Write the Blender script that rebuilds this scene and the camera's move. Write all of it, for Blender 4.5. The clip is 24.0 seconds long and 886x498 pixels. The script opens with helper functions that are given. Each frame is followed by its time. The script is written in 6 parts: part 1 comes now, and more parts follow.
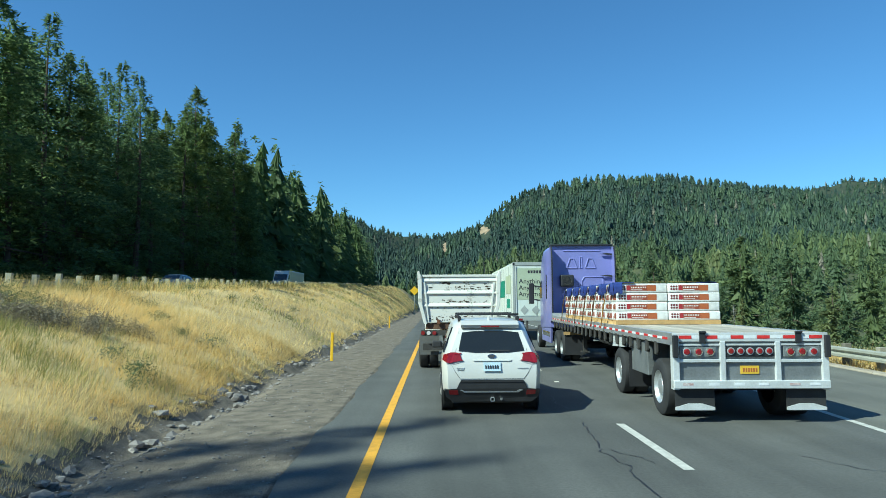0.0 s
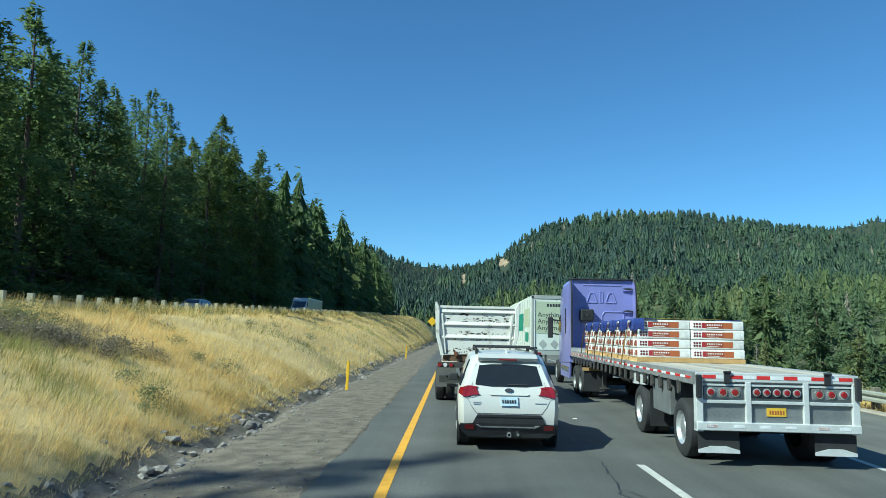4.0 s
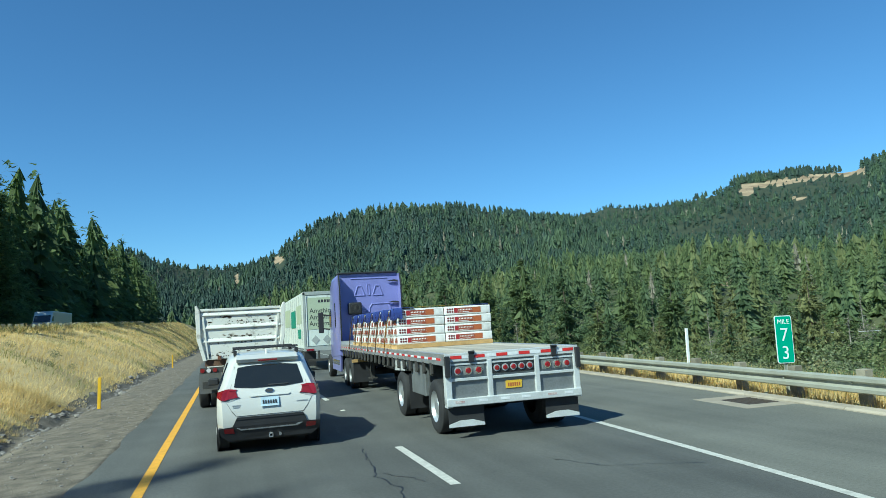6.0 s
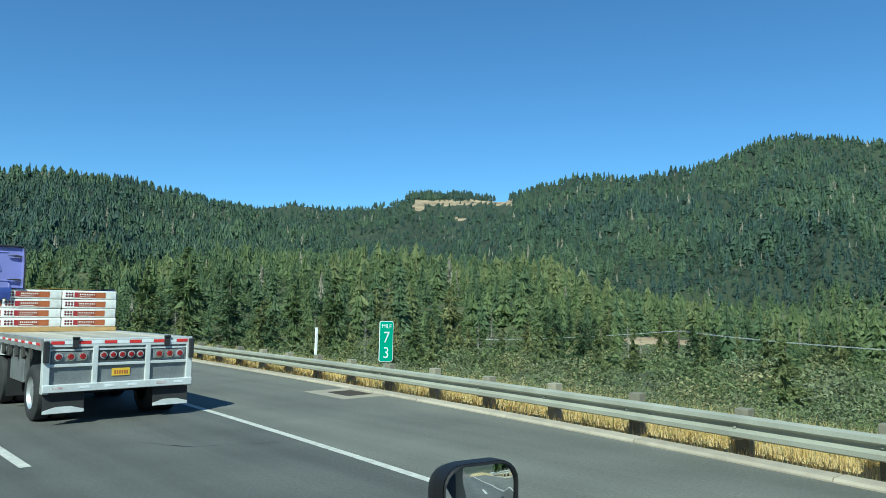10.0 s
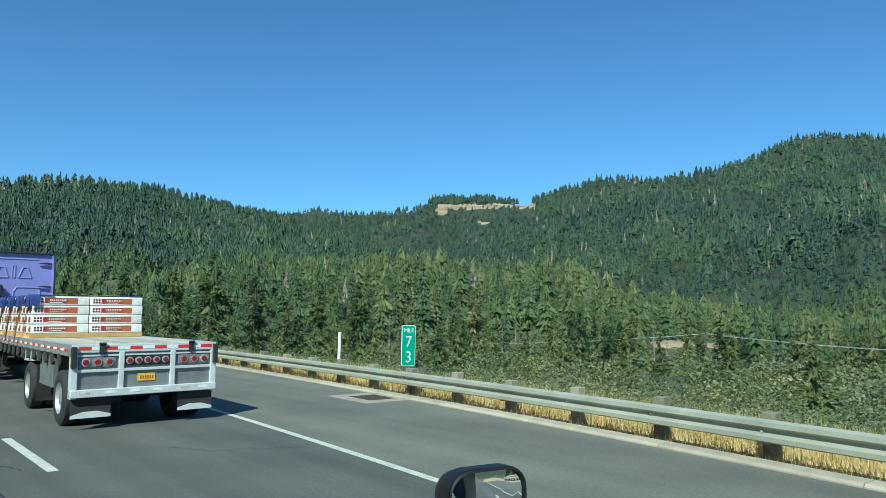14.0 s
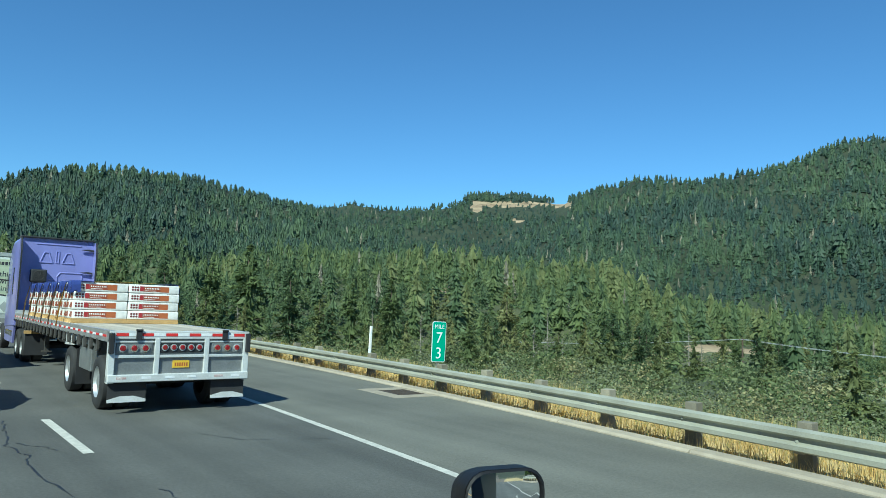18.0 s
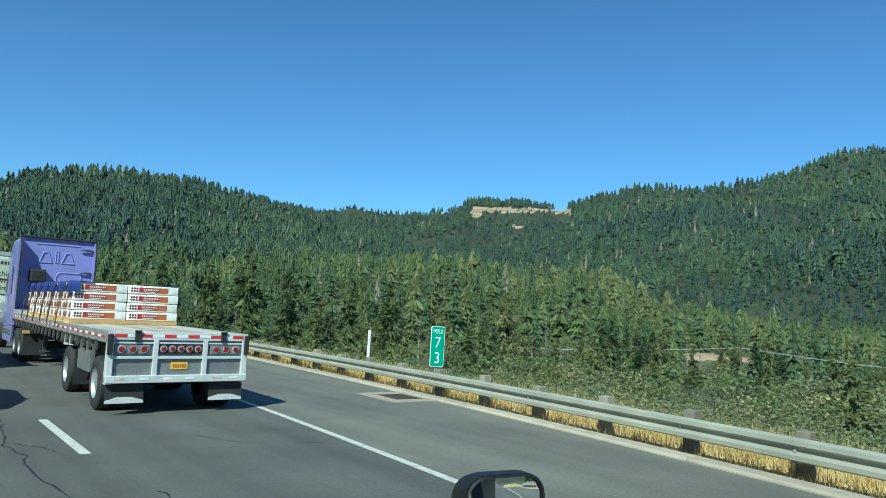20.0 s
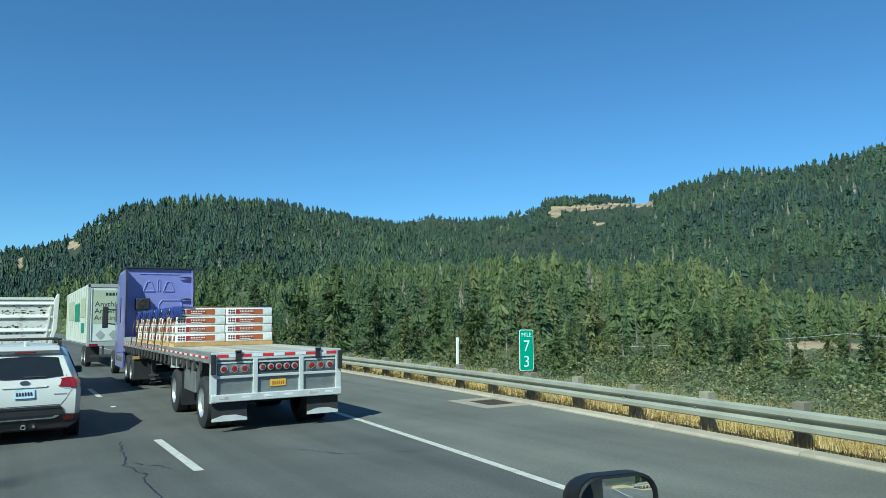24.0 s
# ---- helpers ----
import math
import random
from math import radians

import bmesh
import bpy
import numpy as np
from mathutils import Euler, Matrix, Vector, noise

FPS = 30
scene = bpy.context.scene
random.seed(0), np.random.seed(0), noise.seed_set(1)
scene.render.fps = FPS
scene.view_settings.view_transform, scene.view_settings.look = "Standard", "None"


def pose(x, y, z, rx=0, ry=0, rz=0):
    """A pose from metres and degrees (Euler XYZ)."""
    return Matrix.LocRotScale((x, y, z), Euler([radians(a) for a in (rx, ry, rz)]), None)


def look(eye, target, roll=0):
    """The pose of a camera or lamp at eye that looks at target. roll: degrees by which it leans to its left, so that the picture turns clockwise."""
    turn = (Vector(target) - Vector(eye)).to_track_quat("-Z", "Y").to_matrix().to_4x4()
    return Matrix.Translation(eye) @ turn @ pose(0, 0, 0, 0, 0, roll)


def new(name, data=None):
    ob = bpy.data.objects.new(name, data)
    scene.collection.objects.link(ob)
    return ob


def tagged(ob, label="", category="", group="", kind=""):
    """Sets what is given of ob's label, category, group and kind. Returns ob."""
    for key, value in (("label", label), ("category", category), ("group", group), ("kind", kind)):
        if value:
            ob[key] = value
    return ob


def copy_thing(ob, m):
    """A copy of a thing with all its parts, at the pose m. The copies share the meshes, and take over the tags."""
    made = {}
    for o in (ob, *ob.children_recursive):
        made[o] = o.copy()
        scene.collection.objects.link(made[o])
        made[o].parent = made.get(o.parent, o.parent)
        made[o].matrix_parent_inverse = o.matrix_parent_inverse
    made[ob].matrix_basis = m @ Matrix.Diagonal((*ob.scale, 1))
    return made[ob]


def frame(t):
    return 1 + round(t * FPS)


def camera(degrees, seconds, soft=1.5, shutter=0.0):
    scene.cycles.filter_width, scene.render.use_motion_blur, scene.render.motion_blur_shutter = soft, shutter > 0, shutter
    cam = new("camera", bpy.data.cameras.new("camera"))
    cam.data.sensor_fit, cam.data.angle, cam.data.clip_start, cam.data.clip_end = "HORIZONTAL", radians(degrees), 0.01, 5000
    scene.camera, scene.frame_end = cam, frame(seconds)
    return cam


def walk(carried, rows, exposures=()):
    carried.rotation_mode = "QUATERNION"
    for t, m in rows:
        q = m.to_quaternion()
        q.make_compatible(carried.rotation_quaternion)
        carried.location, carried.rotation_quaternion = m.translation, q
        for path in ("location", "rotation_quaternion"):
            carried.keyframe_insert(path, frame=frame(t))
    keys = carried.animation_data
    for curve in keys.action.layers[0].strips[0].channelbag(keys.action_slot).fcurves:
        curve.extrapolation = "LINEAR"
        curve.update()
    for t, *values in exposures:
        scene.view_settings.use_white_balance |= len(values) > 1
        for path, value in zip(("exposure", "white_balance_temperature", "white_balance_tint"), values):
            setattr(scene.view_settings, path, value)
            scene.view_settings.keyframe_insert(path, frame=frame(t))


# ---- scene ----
# ---------------------------------------------------------------- camera
cam = camera(65.24, 24.0, soft=0.85)
ROWS = [
    (0.0, pose(-0.200, 1.750, 2.05, 94.38, 0.30, -0.53)),
    (0.5, pose(-0.200, 1.775, 2.05, 94.77, -0.16, 0.24)),
    (1.0, pose(-0.200, 1.800, 2.05, 95.34, -0.45, 0.67)),
    (1.5, pose(-0.200, 1.825, 2.05, 95.82, -0.87, 0.63)),
    (2.0, pose(-0.200, 1.850, 2.05, 96.23, -1.27, 0.71)),
    (2.5, pose(-0.200, 1.850, 2.05, 96.56, -1.77, 1.06)),
    (4.5, pose(-0.200, 1.900, 2.05, 96.95, -0.68, 0.49)),
    (5.0, pose(-0.200, 1.900, 2.05, 96.89, 0.31, -1.42)),
    (5.5, pose(-0.200, 1.864, 2.05, 96.59, 2.10, -3.42)),
    (5.7, pose(-0.120, 1.850, 2.05, 95.75, 3.83, -4.99)),
    (6.0, pose(0.150, 1.600, 2.05, 96.15, 3.46, -17.04)),
    (6.1, pose(0.330, 1.367, 2.05, 96.94, 1.97, -24.19)),
    (6.3, pose(0.420, 0.900, 2.05, 97.81, 0.32, -34.65)),
    (6.5, pose(0.450, 0.533, 2.05, 97.51, -0.14, -38.38)),
    (7.0, pose(0.450, 0.020, 2.05, 96.29, -0.16, -39.45)),
    (7.5, pose(0.450, 0.020, 2.05, 95.76, -0.25, -42.28)),
    (8.0, pose(0.450, 0.020, 2.05, 95.54, -0.12, -43.12)),
    (8.5, pose(0.450, 0.020, 2.05, 95.39, -0.09, -43.11)),
    (9.0, pose(0.450, 0.020, 2.05, 95.25, -0.27, -43.28)),
    (9.5, pose(0.450, 0.020, 2.05, 95.14, -0.40, -43.56)),
    (10.0, pose(0.450, 0.020, 2.05, 95.10, -0.46, -43.61)),
    (10.5, pose(0.450, 0.020, 2.05, 95.07, -0.51, -43.51)),
    (12.5, pose(0.480, 0.000, 2.05, 95.14, -0.32, -42.27)),
    (13.0, pose(0.487, 0.000, 2.05, 95.26, -0.24, -42.03)),
    (13.5, pose(0.493, 0.000, 2.05, 95.33, -0.27, -41.83)),
    (14.0, pose(0.500, 0.000, 2.05, 95.42, -0.12, -41.64)),
    (14.5, pose(0.507, 0.000, 2.05, 95.42, -0.15, -41.50)),
    (15.0, pose(0.513, 0.000, 2.05, 95.41, -0.20, -41.42)),
    (15.5, pose(0.520, 0.000, 2.05, 95.20, -0.18, -41.28)),
    (16.0, pose(0.527, 0.000, 2.05, 95.01, -0.41, -41.09)),
    (16.5, pose(0.533, 0.000, 2.05, 94.87, -0.77, -40.70)),
    (17.0, pose(0.540, 0.000, 2.05, 94.93, -1.17, -40.06)),
    (17.5, pose(0.540, 0.000, 2.05, 95.00, -1.56, -39.44)),
    (18.0, pose(0.540, 0.000, 2.05, 95.11, -1.82, -38.98)),
    (18.5, pose(0.540, 0.000, 2.05, 95.03, -2.02, -38.87)),
    (20.5, pose(0.520, 0.000, 2.05, 96.03, -2.85, -39.06)),
    (21.0, pose(0.515, 0.000, 2.05, 97.32, -3.32, -38.66)),
    (21.5, pose(0.510, 0.000, 2.05, 98.56, -3.70, -38.26)),
    (22.0, pose(0.505, 0.000, 2.05, 99.39, -3.76, -37.75)),
    (22.5, pose(0.500, 0.000, 2.05, 99.50, -3.20, -37.32)),
    (23.0, pose(0.495, 0.000, 2.05, 98.77, -2.13, -36.33)),
    (23.5, pose(0.490, 0.000, 2.05, 97.69, -0.96, -34.89)),
    (24.0, pose(0.485, 0.000, 2.05, 95.87, 0.93, -32.08)),
]

walk(cam, ROWS, exposures=[(0.0, 0.56, 5500.0, -15.0), (5.0, 0.50, 5500.0, -15.0), (6.0, 0.46, 5500.0, -15.0), (18.0, 0.47, 5500.0, -15.0), (20.5, 0.44, 5450.0, -15.0), (22.0, 0.36, 5330.0, -15.0), (24.0, 0.36, 5450.0, -15.0)])

# ---------------------------------------------------------------- sky and sun
SUN_EL = radians(42)
SUN_DIR = Vector((-0.84 * math.cos(SUN_EL), -0.54 * math.cos(SUN_EL), math.sin(SUN_EL))).normalized()
world = bpy.data.worlds.new("sky")
scene.world = world
world.use_nodes = True
wn = world.node_tree.nodes
wn.clear()
w_out = wn.new("ShaderNodeOutputWorld")
w_bg = wn.new("ShaderNodeBackground")
w_sky = wn.new("ShaderNodeTexSky")
w_sky.sky_type = "NISHITA"
w_sky.sun_disc = False
w_sky.sun_elevation = SUN_EL
w_sky.sun_rotation = math.atan2(SUN_DIR.x, SUN_DIR.y)
w_sky.altitude = 500
w_sky.air_density = 1.0
w_sky.dust_density = 0.0
w_sky.ozone_density = 8.5
w_bg.inputs["Strength"].default_value = 0.097
world.node_tree.links.new(w_sky.outputs[0], w_bg.inputs["Color"])
world.node_tree.links.new(w_bg.outputs[0], w_out.inputs[0])
sun = new("sun", bpy.data.lights.new("sun", "SUN"))
sun.data.energy = 5.0
sun.data.angle = radians(0.55)
sun.data.color = (1.0, 0.93, 0.82)
sun.matrix_world = look((0, 0, 60), Vector((0, 0, 60)) - SUN_DIR)


# ---------------------------------------------------------------- materials
def mat(name, rgb, rough=0.6, metal=0.0, vary=0.12, scale=6.0, fine=60.0, bump=0.15, rgb2=None, island=False, per_object=0.0, coat=0.0, spec=0.5, dist=0.01, stops=(0.32, 0.68), spread=0.5):
    """A surface with colour variation and relief at two scales, in metres of the object's own space."""
    m = bpy.data.materials.new(name)
    m.use_nodes = True
    nt = m.node_tree
    b = nt.nodes["Principled BSDF"]
    b.inputs["Roughness"].default_value = rough
    b.inputs["Metallic"].default_value = metal
    b.inputs["Coat Weight"].default_value = coat
    b.inputs["Coat Roughness"].default_value = 0.08
    b.inputs["Specular IOR Level"].default_value = spec
    tc = nt.nodes.new("ShaderNodeTexCoord")
    n1 = nt.nodes.new("ShaderNodeTexNoise")
    n1.inputs["Scale"].default_value = scale
    n1.inputs["Detail"].default_value = 5
    n2 = nt.nodes.new("ShaderNodeTexNoise")
    n2.inputs["Scale"].default_value = fine
    n2.inputs["Detail"].default_value = 3
    nt.links.new(tc.outputs["Object"], n1.inputs["Vector"])
    nt.links.new(tc.outputs["Object"], n2.inputs["Vector"])
    a = [c * (1 - vary) for c in rgb]
    c = rgb2 if rgb2 else [min(1, v * (1 + vary)) for v in rgb]
    ramp = nt.nodes.new("ShaderNodeValToRGB")
    ramp.color_ramp.elements[0].position, ramp.color_ramp.elements[1].position = stops
    ramp.color_ramp.elements[0].color = (*a, 1)
    ramp.color_ramp.elements[1].color = (*c, 1)
    mix = nt.nodes.new("ShaderNodeMath")
    mix.operation = "MULTIPLY_ADD"
    mix.inputs[1].default_value = 0.35
    nt.links.new(n2.outputs["Fac"], mix.inputs[0])
    sc = nt.nodes.new("ShaderNodeMath")
    sc.operation = "MULTIPLY"
    sc.inputs[1].default_value = 0.65
    nt.links.new(n1.outputs["Fac"], sc.inputs[0])
    nt.links.new(sc.outputs[0], mix.inputs[2])
    last = mix.outputs[0]
    if island or per_object:
        src = nt.nodes.new("ShaderNodeNewGeometry").outputs["Random Per Island"] if island else nt.nodes.new("ShaderNodeObjectInfo").outputs["Random"]
        ad = nt.nodes.new("ShaderNodeMath")
        ad.operation = "MULTIPLY_ADD"
        ad.inputs[1].default_value = spread if island else per_object
        off = nt.nodes.new("ShaderNodeMath")
        off.operation = "SUBTRACT"
        off.inputs[1].default_value = spread / 2 if island else per_object / 2
        nt.links.new(last, off.inputs[0])
        nt.links.new(src, ad.inputs[0])
        nt.links.new(off.outputs[0], ad.inputs[2])
        last = ad.outputs[0]
    nt.links.new(last, ramp.inputs[0])
    nt.links.new(ramp.outputs[0], b.inputs["Base Color"])
    if bump:
        bp = nt.nodes.new("ShaderNodeBump")
        bp.inputs["Strength"].default_value = bump
        bp.inputs["Distance"].default_value = dist
        nt.links.new(n2.outputs["Fac"], bp.inputs["Height"])
        nt.links.new(bp.outputs[0], b.inputs["Normal"])
    return m


def leafy(name, rgb, rgb2, trans=0.25, spread=0.35, scale=0.25):
    m = mat(name, rgb, 0.6, vary=0.25, scale=scale, fine=3.0, bump=0.0, rgb2=rgb2, island=True, spec=0.25, spread=spread)
    nt = m.node_tree
    b = nt.nodes["Principled BSDF"]
    tr = nt.nodes.new("ShaderNodeBsdfTranslucent")
    mx = nt.nodes.new("ShaderNodeMixShader")
    mx.inputs[0].default_value = trans
    nt.links.new(b.inputs["Base Color"].links[0].from_socket, tr.inputs["Color"])
    nt.links.new(b.outputs[0], mx.inputs[1])
    nt.links.new(tr.outputs[0], mx.inputs[2])
    nt.links.new(mx.outputs[0], nt.nodes["Material Output"].inputs[0])
    return m


ASPHALT = mat("asphalt", (0.094, 0.094, 0.085), 0.85, vary=0.22, scale=0.6, fine=90, bump=0.5, dist=0.006)
def streaked(m, amount=0.26):
    """Darker, lengthwise wear along the lanes over a surface's own colour."""
    nt = m.node_tree
    b = nt.nodes["Principled BSDF"]
    src = b.inputs["Base Color"].links[0].from_socket
    tc = nt.nodes.new("ShaderNodeTexCoord")
    mp = nt.nodes.new("ShaderNodeMapping")
    mp.inputs["Scale"].default_value = (1.1, 0.035, 1)
    ns = nt.nodes.new("ShaderNodeTexNoise")
    ns.inputs["Scale"].default_value = 1.0
    ns.inputs["Detail"].default_value = 6
    rp = nt.nodes.new("ShaderNodeMapRange")
    rp.inputs["From Min"].default_value, rp.inputs["From Max"].default_value = 0.35, 0.65
    rp.inputs["To Min"].default_value, rp.inputs["To Max"].default_value = 1 - amount, 1 + amount * 0.5
    gr = nt.nodes.new("ShaderNodeTexNoise")
    gr.inputs["Scale"].default_value = 22.0
    gr.inputs["Detail"].default_value = 8
    gr.inputs["Roughness"].default_value = 0.75
    gp = nt.nodes.new("ShaderNodeMapRange")
    gp.inputs["From Min"].default_value, gp.inputs["From Max"].default_value = 0.3, 0.7
    gp.inputs["To Min"].default_value, gp.inputs["To Max"].default_value = 0.72, 1.28
    mu = nt.nodes.new("ShaderNodeMath")
    mu.operation = "MULTIPLY"
    mx = nt.nodes.new("ShaderNodeVectorMath")
    mx.operation = "SCALE"
    nt.links.new(tc.outputs["Object"], mp.inputs["Vector"])
    nt.links.new(mp.outputs[0], ns.inputs["Vector"])
    nt.links.new(tc.outputs["Object"], gr.inputs["Vector"])
    nt.links.new(ns.outputs["Fac"], rp.inputs["Value"])
    nt.links.new(gr.outputs["Fac"], gp.inputs["Value"])
    nt.links.new(rp.outputs[0], mu.inputs[0])
    nt.links.new(gp.outputs[0], mu.inputs[1])
    nt.links.new(src, mx.inputs[0])
    nt.links.new(mu.outputs[0], mx.inputs["Scale"])
    nt.links.new(mx.outputs[0], b.inputs["Base Color"])
    return m


streaked(ASPHALT)
ASPHALT_SIDE = streaked(mat("asphalt_beside_line", (0.136, 0.134, 0.112), 0.88, vary=0.2, scale=0.5, fine=90, bump=0.5, dist=0.006), 0.2)
ASPHALT_OLD = mat("asphalt_shoulder", (0.085, 0.085, 0.083), 0.9, vary=0.2, scale=0.8, fine=80, bump=0.5, dist=0.006)
TAR = mat("tar", (0.018, 0.018, 0.019), 0.5, bump=0.1)
LINE_WHITE = mat("line_white", (0.50, 0.485, 0.43), 0.7, vary=0.25, scale=7, fine=70, bump=0.2)
LINE_YELLOW = mat("line_yellow", (0.66, 0.34, 0.03), 0.7, vary=0.2, scale=7, fine=70, bump=0.2)
CONCRETE = mat("concrete", (0.35, 0.305, 0.235), 0.9, vary=0.18, scale=2.5, fine=60, bump=0.4, per_object=0.3)
GALV = mat("galvanised", (0.36, 0.36, 0.295), 0.55, metal=0.2, vary=0.18, scale=1.5, fine=40, bump=0.08)
POST_WOOD = mat("post_wood", (0.24, 0.22, 0.165), 0.9, vary=0.3, scale=5, fine=60, bump=0.4, per_object=0.4)
FENCE_WOOD = mat("fence_wood", (0.30, 0.29, 0.22), 0.9, vary=0.3, scale=4, fine=50, bump=0.4, per_object=0.5)
GRAVEL = mat("gravel", (0.105, 0.089, 0.067), 0.95, vary=0.35, scale=3, fine=35, bump=0.9, rgb2=(0.235, 0.197, 0.148), dist=0.03)
STONE = mat("stone", (0.22, 0.20, 0.18), 0.9, vary=0.3, scale=8, fine=60, bump=0.4, island=True)
DRY = mat("dry_soil_grass", (0.49, 0.36, 0.155), 0.95, vary=0.25, scale=0.35, fine=6, bump=0.6, rgb2=(0.66, 0.50, 0.23), dist=0.05)
VERGE = mat("verge_soil", (0.16, 0.14, 0.075), 0.95, vary=0.4, scale=0.15, fine=3, bump=0.6, rgb2=(0.17, 0.17, 0.075), dist=0.08)
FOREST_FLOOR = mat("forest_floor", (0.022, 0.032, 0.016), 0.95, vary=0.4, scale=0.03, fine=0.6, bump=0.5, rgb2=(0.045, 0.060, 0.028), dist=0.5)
SCRUBLAND = mat("scrub_ground", (0.050, 0.062, 0.026), 0.95, vary=0.4, scale=0.06, fine=1.2, bump=0.5, rgb2=(0.105, 0.115, 0.050), dist=0.3)
CLEARCUT = mat("bare_earth", (0.22, 0.15, 0.085), 0.95, vary=0.3, scale=0.03, fine=0.5, bump=0.5, rgb2=(0.46, 0.35, 0.22), dist=0.4)
STRAW = [leafy("straw_pale", (0.74, 0.56, 0.24), (0.90, 0.73, 0.37), 0.5, 0.2), leafy("straw_gold", (0.66, 0.46, 0.15), (0.86, 0.64, 0.26), 0.5, 0.2), leafy("straw_green", (0.20, 0.22, 0.06), (0.42, 0.38, 0.13), 0.35, 0.2)]
BARK = mat("bark", (0.11, 0.08, 0.06), 0.95, vary=0.35, scale=2, fine=18, bump=0.7, dist=0.04)
DEADWOOD = mat("deadwood", (0.25, 0.23, 0.185), 0.9, vary=0.3, scale=2, fine=20, bump=0.3)
PINE = [leafy("needles_dark", (0.108, 0.158, 0.070), (0.198, 0.270, 0.112), 0.6),
        leafy("needles_mid", (0.118, 0.168, 0.064), (0.208, 0.275, 0.096), 0.6),
        leafy("needles_fresh", (0.110, 0.148, 0.044), (0.205, 0.255, 0.074), 0.45),
        leafy("needles_dry", (0.16, 0.175, 0.070), (0.27, 0.28, 0.115), 0.35)]
# Distance haze is put into these fir colours, hence their cool, bluish greens.
FAR = [leafy("fir_haze_blue", (0.024, 0.046, 0.037), (0.050, 0.085, 0.064), 0.12, 0.22, 0.06),
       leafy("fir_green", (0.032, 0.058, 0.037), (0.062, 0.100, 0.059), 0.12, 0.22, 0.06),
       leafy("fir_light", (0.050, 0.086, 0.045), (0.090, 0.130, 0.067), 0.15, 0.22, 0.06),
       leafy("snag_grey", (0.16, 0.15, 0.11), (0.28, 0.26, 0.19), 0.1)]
OLIVE = [leafy("fir_shade", (0.078, 0.120, 0.058), (0.142, 0.196, 0.090), 0.40, 0.25), leafy("fir_olive", (0.116, 0.160, 0.065), (0.194, 0.244, 0.096), 0.42, 0.25), leafy("fir_yellow", (0.156, 0.186, 0.076), (0.246, 0.276, 0.112), 0.42, 0.25)]


# ---------------------------------------------------------------- mesh helpers
class Build:
    """Collects boxes, prisms and tubes into one mesh."""

    def __init__(self):
        self.v, self.f = [], []

    def add(self, verts, faces):
        o = len(self.v)
        self.v += [tuple(p) for p in verts]
        self.f += [tuple(i + o for i in q) for q in faces]
        return self

    def box(self, x0, x1, y0, y1, z0, z1):
        return self.add([(x0, y0, z0), (x1, y0, z0), (x1, y1, z0), (x0, y1, z0), (x0, y0, z1), (x1, y0, z1), (x1, y1, z1), (x0, y1, z1)],
                        [(0, 3, 2, 1), (4, 5, 6, 7), (0, 1, 5, 4), (1, 2, 6, 5), (2, 3, 7, 6), (3, 0, 4, 7)])

    def prism(self, poly, axis, a, b):
        """poly: 2D outline in the two other axes (in x, y, z order), drawn out along axis from a to b."""
        n = len(poly)
        put = {"x": lambda p, w: (w, p[0], p[1]), "y": lambda p, w: (p[0], w, p[1]), "z": lambda p, w: (p[0], p[1], w)}[axis]
        return self.add([put(p, a) for p in poly] + [put(p, b) for p in poly],
                        [tuple(range(n))[::-1], tuple(range(n, 2 * n))] + [(i, (i + 1) % n, n + (i + 1) % n, n + i) for i in range(n)])

    def tube(self, p0, p1, r0, r1=None, n=10, caps=True):
        r1 = r0 if r1 is None else r1
        p0, p1 = Vector(p0), Vector(p1)
        d = (p1 - p0).normalized()
        a = d.orthogonal().normalized()
        b = d.cross(a)
        ring = lambda p, r: [p + (a * math.cos(k * 2 * math.pi / n) + b * math.sin(k * 2 * math.pi / n)) * r for k in range(n)]
        faces = [(i, (i + 1) % n, n + (i + 1) % n, n + i) for i in range(n)]
        if caps:
            faces += [tuple(range(n))[::-1], tuple(range(n, 2 * n))]
        return self.add(ring(p0, r0) + ring(p1, r1), faces)

    def loft(self, rings, caps=True, closed=True):
        n = len(rings[0])
        faces = []
        for k in range(len(rings) - 1):
            for i in range(n if closed else n - 1):
                j = (i + 1) % n
                faces.append((k * n + i, k * n + j, (k + 1) * n + j, (k + 1) * n + i))
        if caps:
            faces += [tuple(range(n))[::-1], tuple(range((len(rings) - 1) * n, len(rings) * n))]
        return self.add([p for r in rings for p in r], faces)

    def mesh(self, name, bevel=0.0, segments=2, smooth=False, angle=35):
        me = bpy.data.meshes.new(name)
        me.from_pydata(self.v, [], self.f)
        bm = bmesh.new()
        bm.from_mesh(me)
        bmesh.ops.recalc_face_normals(bm, faces=bm.faces)
        if bevel:
            edges = [e for e in bm.edges if len(e.link_faces) == 2 and e.calc_face_angle(0) > radians(angle)]
            bmesh.ops.bevel(bm, geom=edges, offset=bevel, segments=segments, affect="EDGES", profile=0.5, clamp_overlap=True)
        if smooth:
            for f in bm.faces:
                f.smooth = True
            for e in bm.edges:
                e.smooth = len(e.link_faces) == 2 and e.calc_face_angle(0) < radians(40)
        bm.to_mesh(me)
        bm.free()
        return me


def part(name, shape, material, parent=None, label="", bevel=0.0, smooth=False, at=None):
    me = shape.mesh(name, bevel, smooth=smooth) if isinstance(shape, Build) else shape
    if not me.materials:
        me.materials.append(material)
    ob = new(name, me)
    ob.parent = parent
    if at is not None:
        ob.matrix_basis = at
    if label:
        ob["label"] = label
    return ob


def thing(name, m, label, category, group="", kind=""):
    e = new(name)
    e.matrix_basis = m
    return tagged(e, label, category, group, kind)


